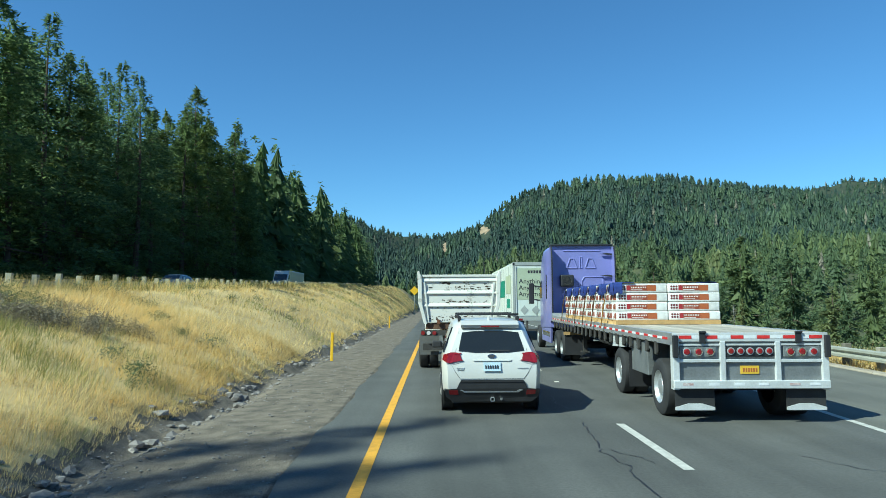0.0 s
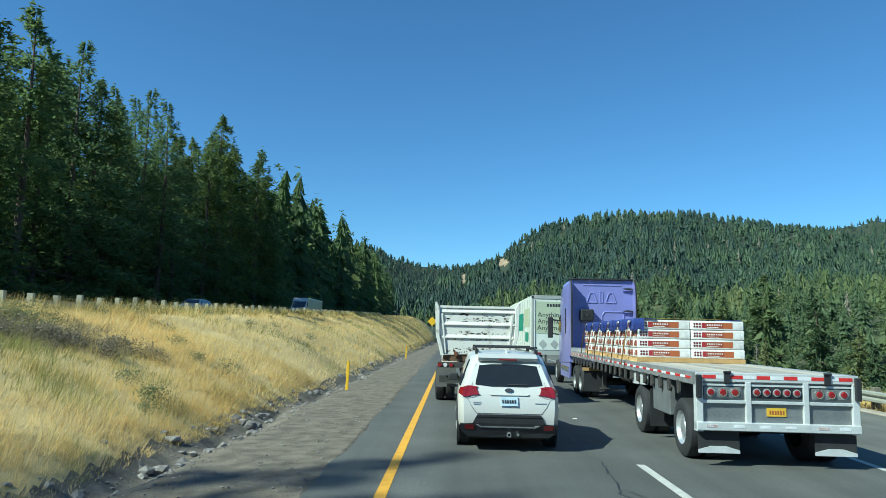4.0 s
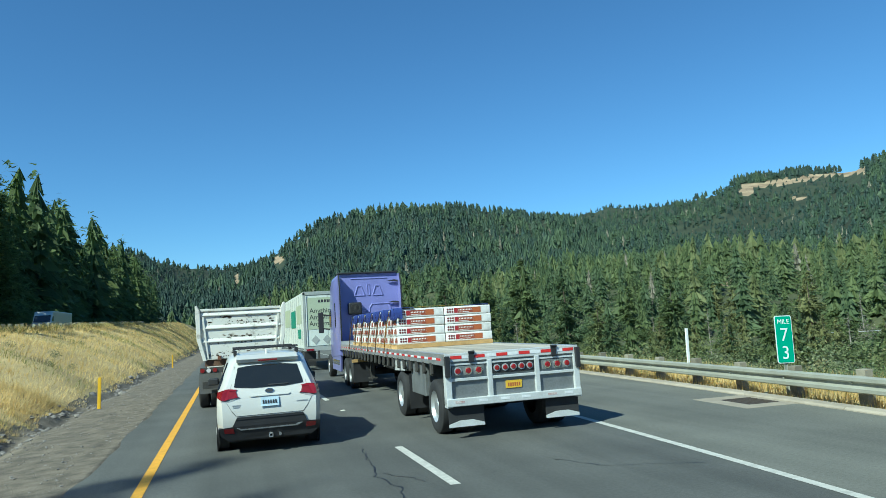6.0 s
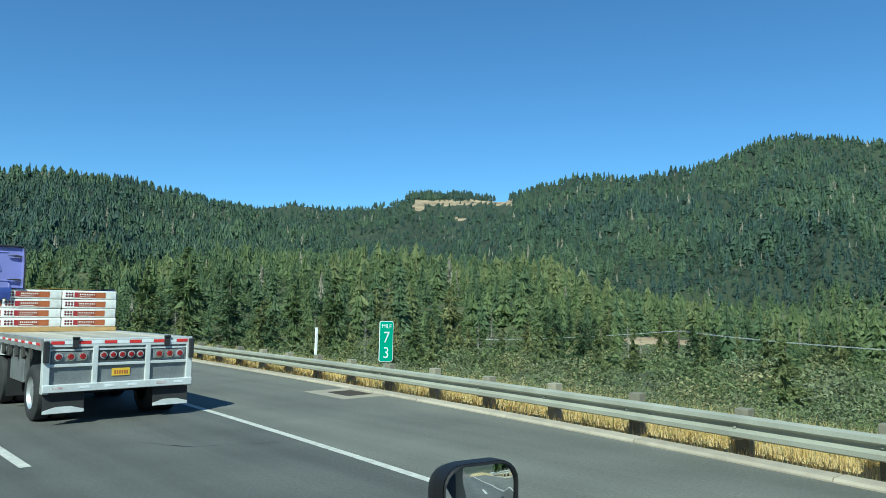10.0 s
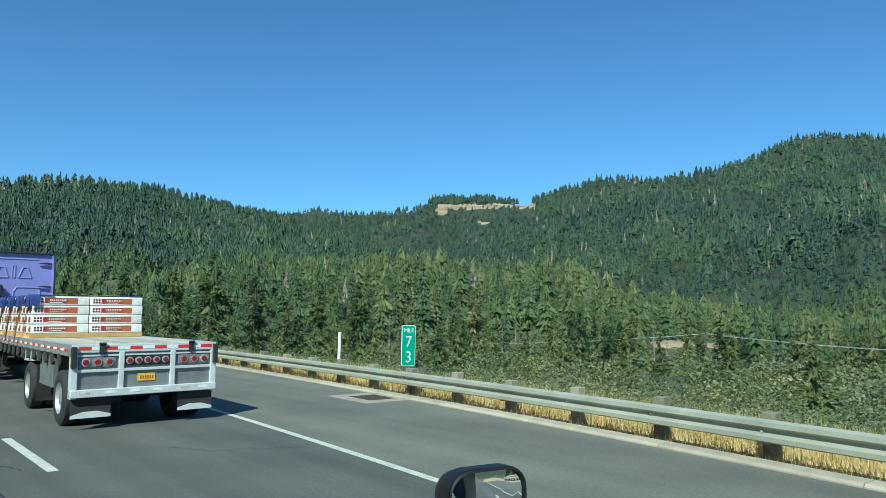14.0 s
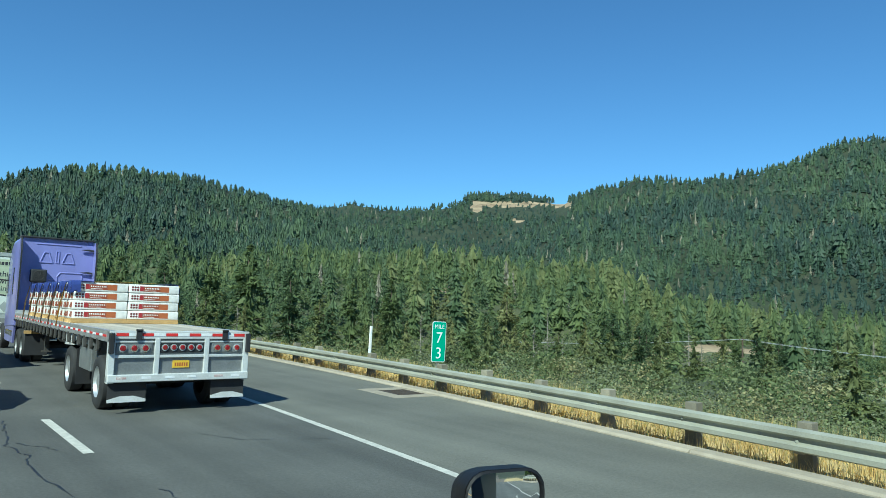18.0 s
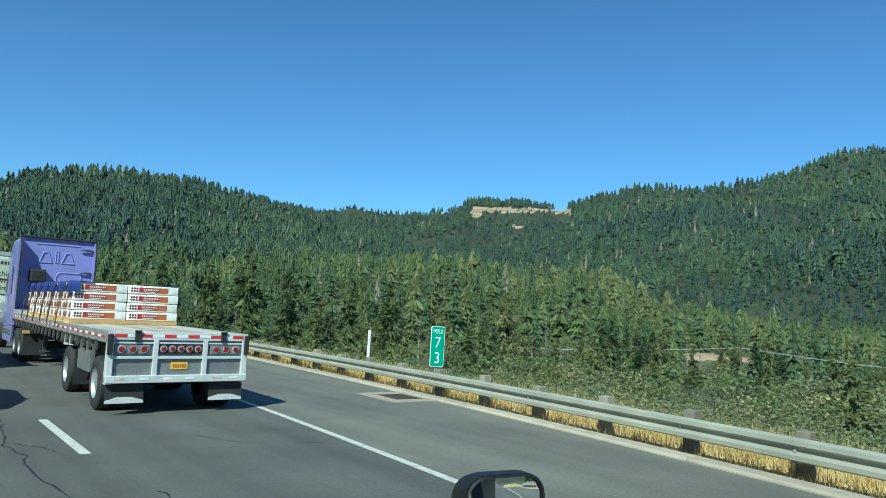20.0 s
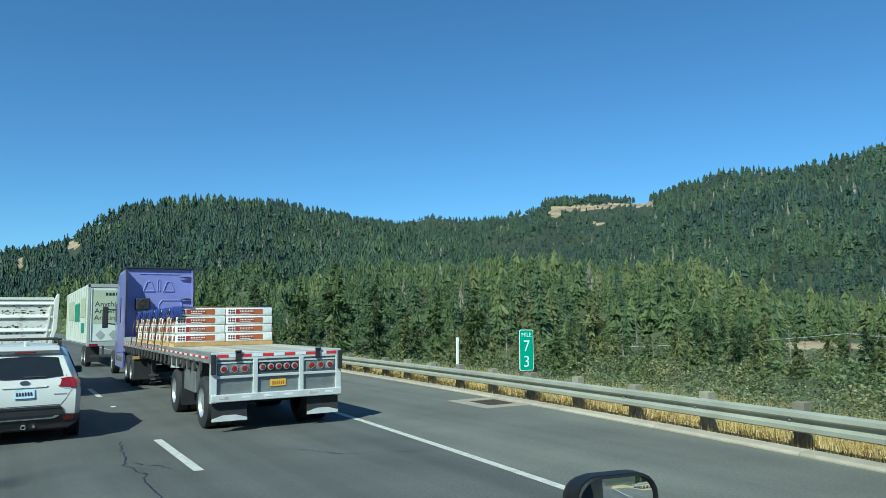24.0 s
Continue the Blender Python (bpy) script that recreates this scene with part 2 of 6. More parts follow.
def fast_mesh(name, verts, tris, mats, index=None):
    """A mesh from arrays of corners and triangles."""
    me = bpy.data.meshes.new(name)
    me.vertices.add(len(verts))
    me.vertices.foreach_set("co", np.asarray(verts, np.float32).ravel())
    me.loops.add(3 * len(tris))
    me.loops.foreach_set("vertex_index", np.asarray(tris, np.int32).ravel())
    me.polygons.add(len(tris))
    me.polygons.foreach_set("loop_start", np.arange(0, 3 * len(tris), 3, dtype=np.int32))
    for m in mats:
        me.materials.append(m)
    if index is not None:
        me.polygons.foreach_set("material_index", np.asarray(index, np.int32))
    me.update(calc_edges=True)
    return me


def text_mesh(body, size, depth=0.002):
    c = bpy.data.curves.new("writing", "FONT")
    c.body, c.size, c.extrude, c.align_x, c.align_y = body, size, depth, "CENTER", "CENTER"
    c.resolution_u = 3
    ob = new("writing", c)
    me = bpy.data.meshes.new_from_object(ob.evaluated_get(bpy.context.evaluated_depsgraph_get()))
    bpy.data.objects.remove(ob)
    bpy.data.curves.remove(c)
    return me


# ---------------------------------------------------------------- the lie of the land
def sstep(a, b, v):
    u = np.clip((v - a) / (b - a), 0, 1)
    return u * u * (3 - 2 * u)


def curb_x(y):
    y = np.where(y < 0, 12.0 * np.tanh(y / 12.0), y)
    return 9.4 + 4.2 * (1 - np.exp(-y / 24.0))


def edge_x(y):
    y = np.where(y < 0, 12.0 * np.tanh(y / 12.0), y)
    return 5.6 + 2.5 * (1 - np.exp(-y / 20.0))


def crest_z(y):
    return 1.9 + 0.0235 * np.clip(y, -40, 230)


def wavy(x, y, s, k=0.0):
    return (np.sin(x / s + 1.3 + k) * np.cos(y / s * 1.17 + 0.4 + 2 * k) + 0.5 * np.sin(x / s * 2.3 + y / s * 1.9 + 2.1 + k) + 0.3 * np.sin(x / s * 4.7 - y / s * 5.3 + k)) / 1.8


# ridge lines: bearing from the road ahead (degrees), height angle of the tree tops (degrees)
RIDGES = (
    # near wooded rise
    (430.0, 115.0, 10.0, ((-10, -2), (0, -0.5), (12.5, 1.3), (20, 3.6), (24, 4.9), (31, 5.3), (38, 5.3), (46, 4.6), (52, 3.9), (58, 1.7), (68, 0.1), (80, -0.5), (110, -1), (250, -1))),
    # hill ahead
    (900.0, 300.0, 11.0, ((-100, 3), (-30, 3), (-12, 4.0), (-6, 4.6), (-1.5, 5.0), (0.85, 5.9), (3.7, 7.1), (6, 8.4), (7.7, 9.5), (10.7, 9.95), (15.2, 10.0), (19.6, 9.5), (24.5, 8.85), (28.6, 8.2), (33, 6.8), (40, 5.0), (50, 2), (70, 0), (250, 2))),
    # far ridge
    (1900.0, 700.0, 13.0, ((-100, 5), (-20, 8.3), (-8, 7.6), (-6.2, 7.0), (-3.4, 5.85), (-1, 5.6), (4, 6), (15, 7.5), (26, 7.8), (28.6, 8.35), (31.2, 8.8), (34, 8.55), (37.2, 8.7), (39.4, 9.3), (41, 9.85), (44.7, 10.1), (47.5, 9.7), (49.5, 9.3), (55, 8), (70, 7), (110, 6), (250, 5))),
    # hill on the far side of the valley
    (1150.0, 420.0, 11.5, ((-100, 0), (20, 0), (36, 3), (44, 6.9), (48.3, 9.4), (51.7, 10.6), (54.5, 11.25), (58.5, 11.15), (63.2, 11.3), (66, 12.4), (68.8, 13.6), (70.7, 13.7), (74.8, 12.5), (82, 11), (110, 9), (160, 6), (250, 4))),
)
VALLEY = -9.0


def land(x, y):
    """Height of the ground at x, y (arrays)."""
    r = np.hypot(x, y)
    az = np.degrees(np.arctan2(x, y))
    az = np.where(az < -100, az + 360, az)
    far = np.full_like(r, VALLEY)
    for R, r0, tree, line in RIDGES:
        a, e = zip(*line)
        el = np.interp(az, a, e)
        Rw = R * (1 + 0.10 * np.sin(np.radians(az * 5.0)) + 0.05 * np.sin(np.radians(az * 17.0)))
        top = 2.05 + Rw * np.tan(np.radians(el)) - tree
        gull = 1 + 0.09 * np.sin(az * 0.55 + 0.9 + r / R * 2.2) + 0.05 * np.sin(az * 1.35 + 2.0 - r / R * 3.0)
        u = np.clip((r - r0) / (Rw - r0), 0, 1) ** np.clip((0.82 if R < 500 else 1.05) * gull, 0.6, 1.6)
        fall = np.clip(1 - (r - Rw) / (0.9 * Rw), 0, 1)
        far = np.maximum(far, VALLEY + (top - VALLEY) * u * fall)
    far = far + (wavy(x, y, 55.0) * 4.0 + wavy(x, y, 130.0, 0.6) * 9.0 * np.clip((r - 500) / 300, 0, 1)) * np.clip((r - 150) / 400, 0, 1)
    # beside the road
    cx = curb_x(y)
    right = np.interp(x - cx, (-50, -0.3, 0.5, 1.1, 1.8, 4, 12, 30, 70, 130), (-0.10, -0.10, -0.10, 0.05, 0.0, -0.5, -2.2, -4.6, -6.5, -8.0)) + wavy(x, y, 6.0) * 0.25 * sstep(2.5, 9, x - cx)
    cz = crest_z(y)
    bank = np.interp(x, (-200, -80, -36, -31, -16.2, -14.6, -12.7, -9.2, -6.7, -5.6, -4.9, -3.0, -2.0), (1.25, 1.12, 1.02, 0.92, 0.90, 1.0, 0.93, 0.56, 0.19, -0.02, -0.06, -0.03, -0.015))
    left = bank * cz + wavy(x, y, 2.2, 0.7) * 0.10 * sstep(-4.8, -6.6, x) * sstep(-15.5, -13.5, x) + 0.03 * wavy(x, y, 0.5, 2.0) * sstep(-2.3, -3.4, x) * sstep(-6.2, -5.2, x) - (0.24 + 0.10 * wavy(x, y, 0.8)) * np.exp(-((x + 5.0 + 0.22 * wavy(x, y, 1.7)) / 0.40) ** 2)
    near = np.where(x > 3, right, left)
    wr = sstep(90, 210, r) * (x > 3) + sstep(260, 460, r) * (x <= 3)
    on_road = (x > -2.05) & (x < cx)
    z = near * (1 - wr) + np.where(x > -60, far, np.maximum(far, near)) * wr
    return np.where(on_road & (r < 400), np.minimum(z, -0.10), z)


def land_at(x, y):
    return float(land(np.array([float(x)]), np.array([float(y)]))[0])


def polar_ground():
    az = np.concatenate([np.arange(-100, -62, 1.5), np.arange(-62, -4, 0.29), np.arange(-4, 85, 0.4), np.arange(85, 260, 2.5)])
    rad = np.concatenate([[0.0], 2.0 * np.exp(np.arange(0, 230) * 0.034)])
    A, R = np.meshgrid(np.radians(az), rad, indexing="ij")
    X, Y = R * np.sin(A), R * np.cos(A)
    Z = land(X, Y)
    n, k = A.shape
    verts = np.stack([X, Y, Z], 2).reshape(-1, 3)
    i, j = np.meshgrid(np.arange(n), np.arange(k - 1), indexing="ij")
    i2 = (i + 1) % n
    a, b, c, d = i * k + j, i2 * k + j, i2 * k + j + 1, i * k + j + 1
    tris = np.concatenate([np.stack([a, d, c], 2).reshape(-1, 3), np.stack([a, c, b], 2).reshape(-1, 3)])
    mid = verts[tris].mean(1)
    x, y, z = mid.T
    r = np.hypot(x, y)
    azm = np.degrees(np.arctan2(x, y))
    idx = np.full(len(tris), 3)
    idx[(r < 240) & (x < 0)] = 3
    idx[(x < -5.65) & (x > -15.6) & (r < 330)] = 1
    idx[(x >= -5.65) & (x < 3) & (r < 400)] = 0
    idx[(x <= -15.6) & (x > -31) & (r < 400)] = 5
    idx[(x > 3) & (r < 460)] = 6
    idx[(x > 3) & (r < 75)] = 2
    idx[(x > 3) & (x < curb_x(y) + 2.4) & (r < 120)] = 1
    for c, e, ca, ce in BARE:
        el = np.degrees(np.arctan2(z - 2.05, r))
        idx[(((azm - c) / ca) ** 2 + ((el - e) / ce) ** 2 < 1 + 0.5 * wavy(x, y, 14.0)) & (r > 150)] = 4
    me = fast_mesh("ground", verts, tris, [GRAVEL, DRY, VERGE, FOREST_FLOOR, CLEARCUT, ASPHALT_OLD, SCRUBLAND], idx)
    me.polygons.foreach_set("use_smooth", np.ones(len(tris), bool))
    return me


# bare places on the slopes: bearing, height angle, half width, half height (degrees)
BARE = ((44.3, 8.98, 3.3, 0.22), (41.5, 8.75, 0.45, 0.45), (48.5, 9.0, 0.9, 0.3), (39.2, 1.9, 0.5, 0.38), (4.0, 5.95, 0.55, 0.26), (0.7, 4.5, 0.26, 0.34), (59.9, -2.2, 2.0, 0.32), (62.8, -2.3, 1.0, 0.2), (45.0, 7.6, 0.5, 0.15))
tagged(part("ground", polar_ground(), GRAVEL), "valley floor, grassy roadside banks and wooded hill slopes", "ground", kind="structure")


# ---------------------------------------------------------------- road
def strip(x_left, x_right, y0, y1, step, z):
    ys = np.arange(y0, y1 + step / 2, step)
    v, t = [], []
    for k, y in enumerate(ys):
        a, b = x_left(y), x_right(y)
        v += [(a, y, z), (b, y, z)]
        if k:
            o = 2 * k
            t += [(o - 2, o - 1, o + 1), (o - 2, o + 1, o)]
    return v, t


ROAD0, ROAD1 = -60, 420
v, t = strip(lambda y: -2.05 + 0.05 * math.sin(y * 0.9) + 0.04 * math.sin(y * 2.3), lambda y: float(edge_x(y)), ROAD0, ROAD1, 1.0, 0.0)
tagged(part("road", fast_mesh("road", v, t, [ASPHALT]), ASPHALT), "grey asphalt highway carriageway with two lanes", "road", kind="structure")
v, t = strip(lambda y: float(edge_x(y)), lambda y: float(curb_x(y)) + 0.02, ROAD0, ROAD1, 1.0, 0.0)
tagged(part("road_shoulder", fast_mesh("road_shoulder", v, t, [ASPHALT_SIDE]), ASPHALT_SIDE), "paler worn asphalt shoulder beside the guardrail", "road", kind="structure")


def ribbon(name, xf, half, y0, y1, step, material, label, z=0.005):
    vv, tt = strip(lambda y: xf(y) - half, lambda y: xf(y) + half, y0, y1, step, z)
    ob = part(name, fast_mesh(name, vv, tt, [material]), material)
    return tagged(ob, label, "road marking", kind="structure")


ribbon("yellow_line", lambda y: -1.09, 0.075, ROAD0, ROAD1, 4.0, LINE_YELLOW, "solid yellow line along the median shoulder")
ribbon("white_edge_line", lambda y: float(edge_x(y)), 0.07, ROAD0, ROAD1, 1.0, LINE_WHITE, "solid white edge line beside the paved shoulder")
for k in range(-2, 14):
    y0 = 10.3 + 12.2 * k
    ob = ribbon("lane_dash", lambda y: 2.86, 0.07, y0, y0 + 3.2, 1.6, LINE_WHITE, "white dashed lane line on asphalt")
    ob["group"] = "dashes of the lane line"

# worn cracks in the surface
def crack(pts, w, seed):
    g = random.Random(seed)
    b = Build()
    line = []
    for (x0, y0), (x1, y1) in zip(pts, pts[1:]):
        n = max(2, int(math.hypot(x1 - x0, y1 - y0) / 0.12))
        line += [(x0 + (x1 - x0) * k / n + g.gauss(0, 0.02), y0 + (y1 - y0) * k / n + g.gauss(0, 0.02), w * g.uniform(0.3, 1.3)) for k in range(n)]
    vv, tt = [], []
    for k, (x, y, q) in enumerate(line):
        vv += [(x - q, y, 0.004), (x + q, y + q * 0.5, 0.004)]
        if k:
            o = 2 * k
            tt += [(o - 2, o - 1, o + 1), (o - 2, o + 1, o)]
    return tagged(part("crack", fast_mesh("crack", vv, tt, [TAR]), TAR), "thin dark crack in the asphalt", "crack", "cracks in the road", "structure")


crack([(2.25, 13.6), (2.15, 12.2), (2.05, 11.4), (2.2, 10.4), (2.1, 9.6), (2.25, 8.2), (2.5, 6.5)], 0.013, 1)
crack([(2.12, 11.5), (2.4, 11.1), (2.62, 10.5)], 0.009, 2)
crack([(2.3, 17.0), (2.2, 16.0), (2.35, 15.0)], 0.010, 3)
crack([(3.1, 8.0), (3.2, 6.8), (3.05, 5.5), (3.2, 4.2)], 0.009, 5)
crack([(4.6, 11.0), (5.0, 10.2), (5.6, 10.0), (6.3, 9.6)], 0.008, 7)
for k in range(-1, 12):
    y = 7.4 + 12.2 * k
    ob = part("lane_reflector", Build().loft([[(2.80, y - 0.05, 0.001), (2.92, y - 0.05, 0.001), (2.92, y + 0.05, 0.001), (2.80, y + 0.05, 0.001)], [(2.82, y - 0.025, 0.02), (2.90, y - 0.025, 0.02), (2.90, y + 0.025, 0.02), (2.82, y + 0.025, 0.02)]]), LINE_WHITE)
    tagged(ob, "small white raised reflector between the lanes", "road reflector", "lane reflectors")

# ---------------------------------------------------------------- materials of vehicles and signs
WHITE_PAINT = mat("white_car_paint", (0.57, 0.56, 0.525), 0.28, vary=0.04, scale=1.2, fine=30, bump=0.02, coat=0.6)
DUMP_WHITE = mat("chipped_white_paint", (0.40, 0.36, 0.29), 0.55, vary=0.35, scale=2.0, fine=14, bump=0.15, rgb2=(0.66, 0.65, 0.59), stops=(0.33, 0.46))
PURPLE = mat("violet_paint", (0.21, 0.215, 0.50), 0.32, vary=0.08, scale=1.5, fine=30, bump=0.02, coat=0.5)
BLACK = mat("black_plastic", (0.022, 0.022, 0.024), 0.55, vary=0.25, scale=4, fine=60, bump=0.1)
RUBBER = mat("rubber", (0.025, 0.025, 0.026), 0.8, vary=0.3, scale=4, fine=50, bump=0.2)
CHASSIS = mat("chassis_grime", (0.045, 0.042, 0.038), 0.75, vary=0.4, scale=3, fine=30, bump=0.2)
GLASS_DARK = mat("tinted_glass", (0.016, 0.018, 0.019), 0.06, vary=0.1, bump=0.0, spec=0.8)
ALU = mat("aluminium", (0.62, 0.63, 0.63), 0.38, metal=0.75, vary=0.15, scale=3, fine=50, bump=0.06)
ALU_DULL = mat("dull_aluminium", (0.60, 0.61, 0.60), 0.5, metal=0.25, vary=0.16, scale=3, fine=40, bump=0.08)
ALU_PANEL = mat("brushed_panel", (0.24, 0.25, 0.25), 0.5, metal=0.5, vary=0.25, scale=2.5, fine=30, bump=0.06)
CHROME = mat("chrome", (0.80, 0.80, 0.80), 0.12, metal=1.0, vary=0.05, bump=0.0)
DECK = mat("deck_boards", (0.42, 0.38, 0.31), 0.75, vary=0.2, scale=1.2, fine=30, bump=0.15, per_object=0.5)
RED_LENS = mat("red_lens", (0.21, 0.008, 0.014), 0.18, vary=0.15, scale=20, fine=120, bump=0.1, coat=0.5)
DARK_RED_LENS = mat("dim_red_lens", (0.20, 0.012, 0.014), 0.2, vary=0.15, scale=20, fine=120, bump=0.1, coat=0.5)
LAMP_GREY = mat("grey_lens", (0.40, 0.38, 0.37), 0.15, vary=0.3, scale=30, bump=0.0, coat=0.5)
CLEAR_LENS = mat("clear_lens", (0.62, 0.60, 0.58), 0.12, vary=0.1, bump=0.0, coat=0.5)
TAPE_RED = mat("red_tape", (0.55, 0.03, 0.03), 0.4, vary=0.2, scale=8, bump=0.0)
TAPE_FADED = mat("faded_tape", (0.52, 0.30, 0.28), 0.5, vary=0.3, scale=25, bump=0.0, rgb2=(0.66, 0.62, 0.60))
TAPE_WHITE = mat("white_tape", (0.72, 0.73, 0.74), 0.4, vary=0.12, scale=8, bump=0.0)
WRAP = mat("white_wrap", (0.66, 0.65, 0.61), 0.42, vary=0.22, scale=7, fine=26, bump=0.45, rgb2=(0.80, 0.785, 0.745), per_object=0.35, dist=0.016)
PRINT_RED = mat("red_print", (0.30, 0.025, 0.03), 0.5, vary=0.1, bump=0.0)
PRINT_MAROON = mat("maroon_print", (0.13, 0.025, 0.028), 0.5, vary=0.1, bump=0.0)
PRINT_BROWN = mat("brown_print", (0.36, 0.105, 0.035), 0.5, vary=0.15, scale=20, bump=0.0)
PRINT_RUST = mat("rust_print", (0.25, 0.062, 0.030), 0.5, vary=0.15, scale=20, bump=0.0)
PALLET = mat("pallet_wood", (0.48, 0.31, 0.125), 0.8, vary=0.2, scale=4, fine=40, bump=0.2, per_object=0.4)
BLUE_SHEET = mat("blue_sheet", (0.038, 0.058, 0.24), 0.4, vary=0.2, scale=5, fine=20, bump=0.3, dist=0.02)
STRAP_BROWN = mat("brown_strap", (0.20, 0.145, 0.07), 0.7, vary=0.2, bump=0.0)
STRAP_GOLD = mat("gold_strap", (0.50, 0.30, 0.05), 0.7, vary=0.2, bump=0.0)
PLATE_YELLOW = mat("yellow_plate", (0.66, 0.42, 0.04), 0.45, vary=0.1, bump=0.0)
PLATE_BLUE = mat("pale_blue_plate", (0.50, 0.62, 0.70), 0.45, vary=0.15, scale=9, bump=0.0)
INK = mat("dark_ink", (0.03, 0.03, 0.035), 0.6, vary=0.1, bump=0.0)
SIGN_GREEN = mat("sign_green", (0.012, 0.36, 0.22), 0.35, vary=0.08, scale=3, bump=0.0)
SIGN_WHITE = mat("sign_white", (0.78, 0.80, 0.80), 0.4, vary=0.06, bump=0.0)
SIGN_YELLOW = mat("sign_yellow", (0.72, 0.44, 0.02), 0.4, vary=0.08, bump=0.0)
VAN_SKIN = mat("trailer_white", (0.62, 0.66, 0.60), 0.45, vary=0.10, scale=1.0, fine=20, bump=0.05)
VAN_GREY = mat("trailer_grey", (0.34, 0.36, 0.34), 0.5, vary=0.15, scale=1.0, fine=20, bump=0.05)
VAN_PANEL = mat("trailer_poster", (0.42, 0.47, 0.33), 0.5, vary=0.10, scale=1.4, fine=14, bump=0.0)
VAN_GREEN = mat("trailer_green", (0.03, 0.24, 0.16), 0.45, vary=0.1, bump=0.0)
VAN_FLAP = mat("grey_rubber", (0.10, 0.10, 0.098), 0.8, vary=0.25, scale=3, fine=30, bump=0.1)
RUST = mat("rust", (0.16, 0.07, 0.035), 0.9, vary=0.4, scale=4, fine=40, bump=0.3)
DIRT = mat("brown_dirt", (0.13, 0.075, 0.045), 0.95, vary=0.4, scale=4, fine=30, bump=0.5)
SILVER_TRIM = mat("silver_trim", (0.45, 0.46, 0.47), 0.35, metal=0.4, vary=0.1, bump=0.0)


GRATE = mat("grate_iron", (0.085, 0.062, 0.045), 0.8, metal=0.3, vary=0.3, scale=6, fine=50, bump=0.2)


def lathe(profile, n=28):
    """Turns (radius, x) round the x axis."""
    b = Build()
    rings = [[(x, r * math.cos(2 * math.pi * k / n), r * math.sin(2 * math.pi * k / n)) for k in range(n)] for r, x in profile]
    return b.loft(rings, caps=False)


def wheel(parent, x, y, r, w, rim_mat, side, dish=0.06, name="wheel"):
    """side: -1 or 1, the outer face. x is the wheel's outer face."""
    s = side
    prof = [(r * 0.58, 0), (r * 0.64, 0.012), (r * 0.90, 0.0), (r * 0.985, -0.03), (r, -0.06), (r, -w + 0.06), (r * 0.985, -w + 0.03), (r * 0.88, -w), (r * 0.58, -w)]
    hub = new(name, lathe([(a, s * b) for a, b in prof], 36).mesh("tyre", smooth=True))
    hub.data.materials.append(RUBBER)
    hub.parent = parent
    hub.matrix_basis = Matrix.Translation((x, y, r))
    rim = [(r * 0.585, 0.0), (r * 0.56, -0.015), (r * 0.50, -dish), (r * 0.30, -dish - 0.01), (r * 0.27, -dish + 0.03), (r * 0.14, -dish + 0.045), (0.002, -dish + 0.05)]
    part("rim", lathe([(a, s * b) for a, b in rim], 30), rim_mat, hub, smooth=True)
    return hub


# ---------------------------------------------------------------- guardrail and kerb beside the right shoulder
def sweep(profile, xf, y0, y1, n, dx=0.0, dz=0.0):
    rings = []
    for k in range(n + 1):
        y = y0 + (y1 - y0) * k / n
        s = (float(xf(y + 0.1)) - float(xf(y - 0.1))) / 0.2
        c = math.sqrt(1 + s * s)
        rings.append([(float(xf(y)) + dx + p / c, y - p * s / c, z + dz) for p, z in profile])
    return Build().loft(rings)


W_FRONT = [(0.0, 0.285), (-0.08, 0.315), (-0.085, 0.38), (-0.005, 0.425), (-0.005, 0.47), (-0.085, 0.515), (-0.08, 0.58), (0.0, 0.61)]
W_SHAPE = W_FRONT + [(p + 0.012, z) for p, z in W_FRONT[::-1]]
RAIL_DX = 0.30
rail = thing("guardrail", Matrix(), "galvanised steel guardrail on wooden posts along the road shoulder", "guardrail")
for k in range(-13, 34):
    y0 = 3.81 * k
    part("beam", sweep(W_SHAPE, curb_x, y0, y0 + 3.9, 3, RAIL_DX + 0.002 * (k % 2)), GALV, rail)
post_me = Build().box(-0.10, 0.10, -0.10, 0.10, -0.55, 0.63).mesh("post", 0.008)
block_me = Build().box(-0.11, 0.09, -0.075, 0.075, 0.28, 0.58).mesh("block", 0.008)
bolt_me = Build().tube((-0.03, 0, 0), (0.02, 0, 0), 0.02, 0.02, 8).mesh("bolt")
for k in range(-25, 66):
    y = 1.905 * k + 0.6
    x = float(curb_x(y)) + RAIL_DX
    p = part("post", post_me, POST_WOOD, rail, at=Matrix.Translation((x + 0.30, y, 0.06 + 0.02 * math.sin(k * 2.3))))
    part("block", block_me, POST_WOOD, p, at=Matrix.Translation((-0.185, 0, -0.06)))
    part("bolt", bolt_me, GALV, p, at=Matrix.Translation((-0.31, 0, 0.395)))
for k in range(-16, 40):
    y0 = 3.0 * k
    ob = part("kerb", sweep([(-0.02, -0.10), (-0.02, 0.02), (0.02, 0.055), (0.27, 0.065), (0.30, -0.10)], curb_x, y0 + 0.008, y0 + 2.992, 2), CONCRETE)
    tagged(ob, "pale concrete kerb piece along the asphalt shoulder", "kerb", "kerb pieces", "structure")
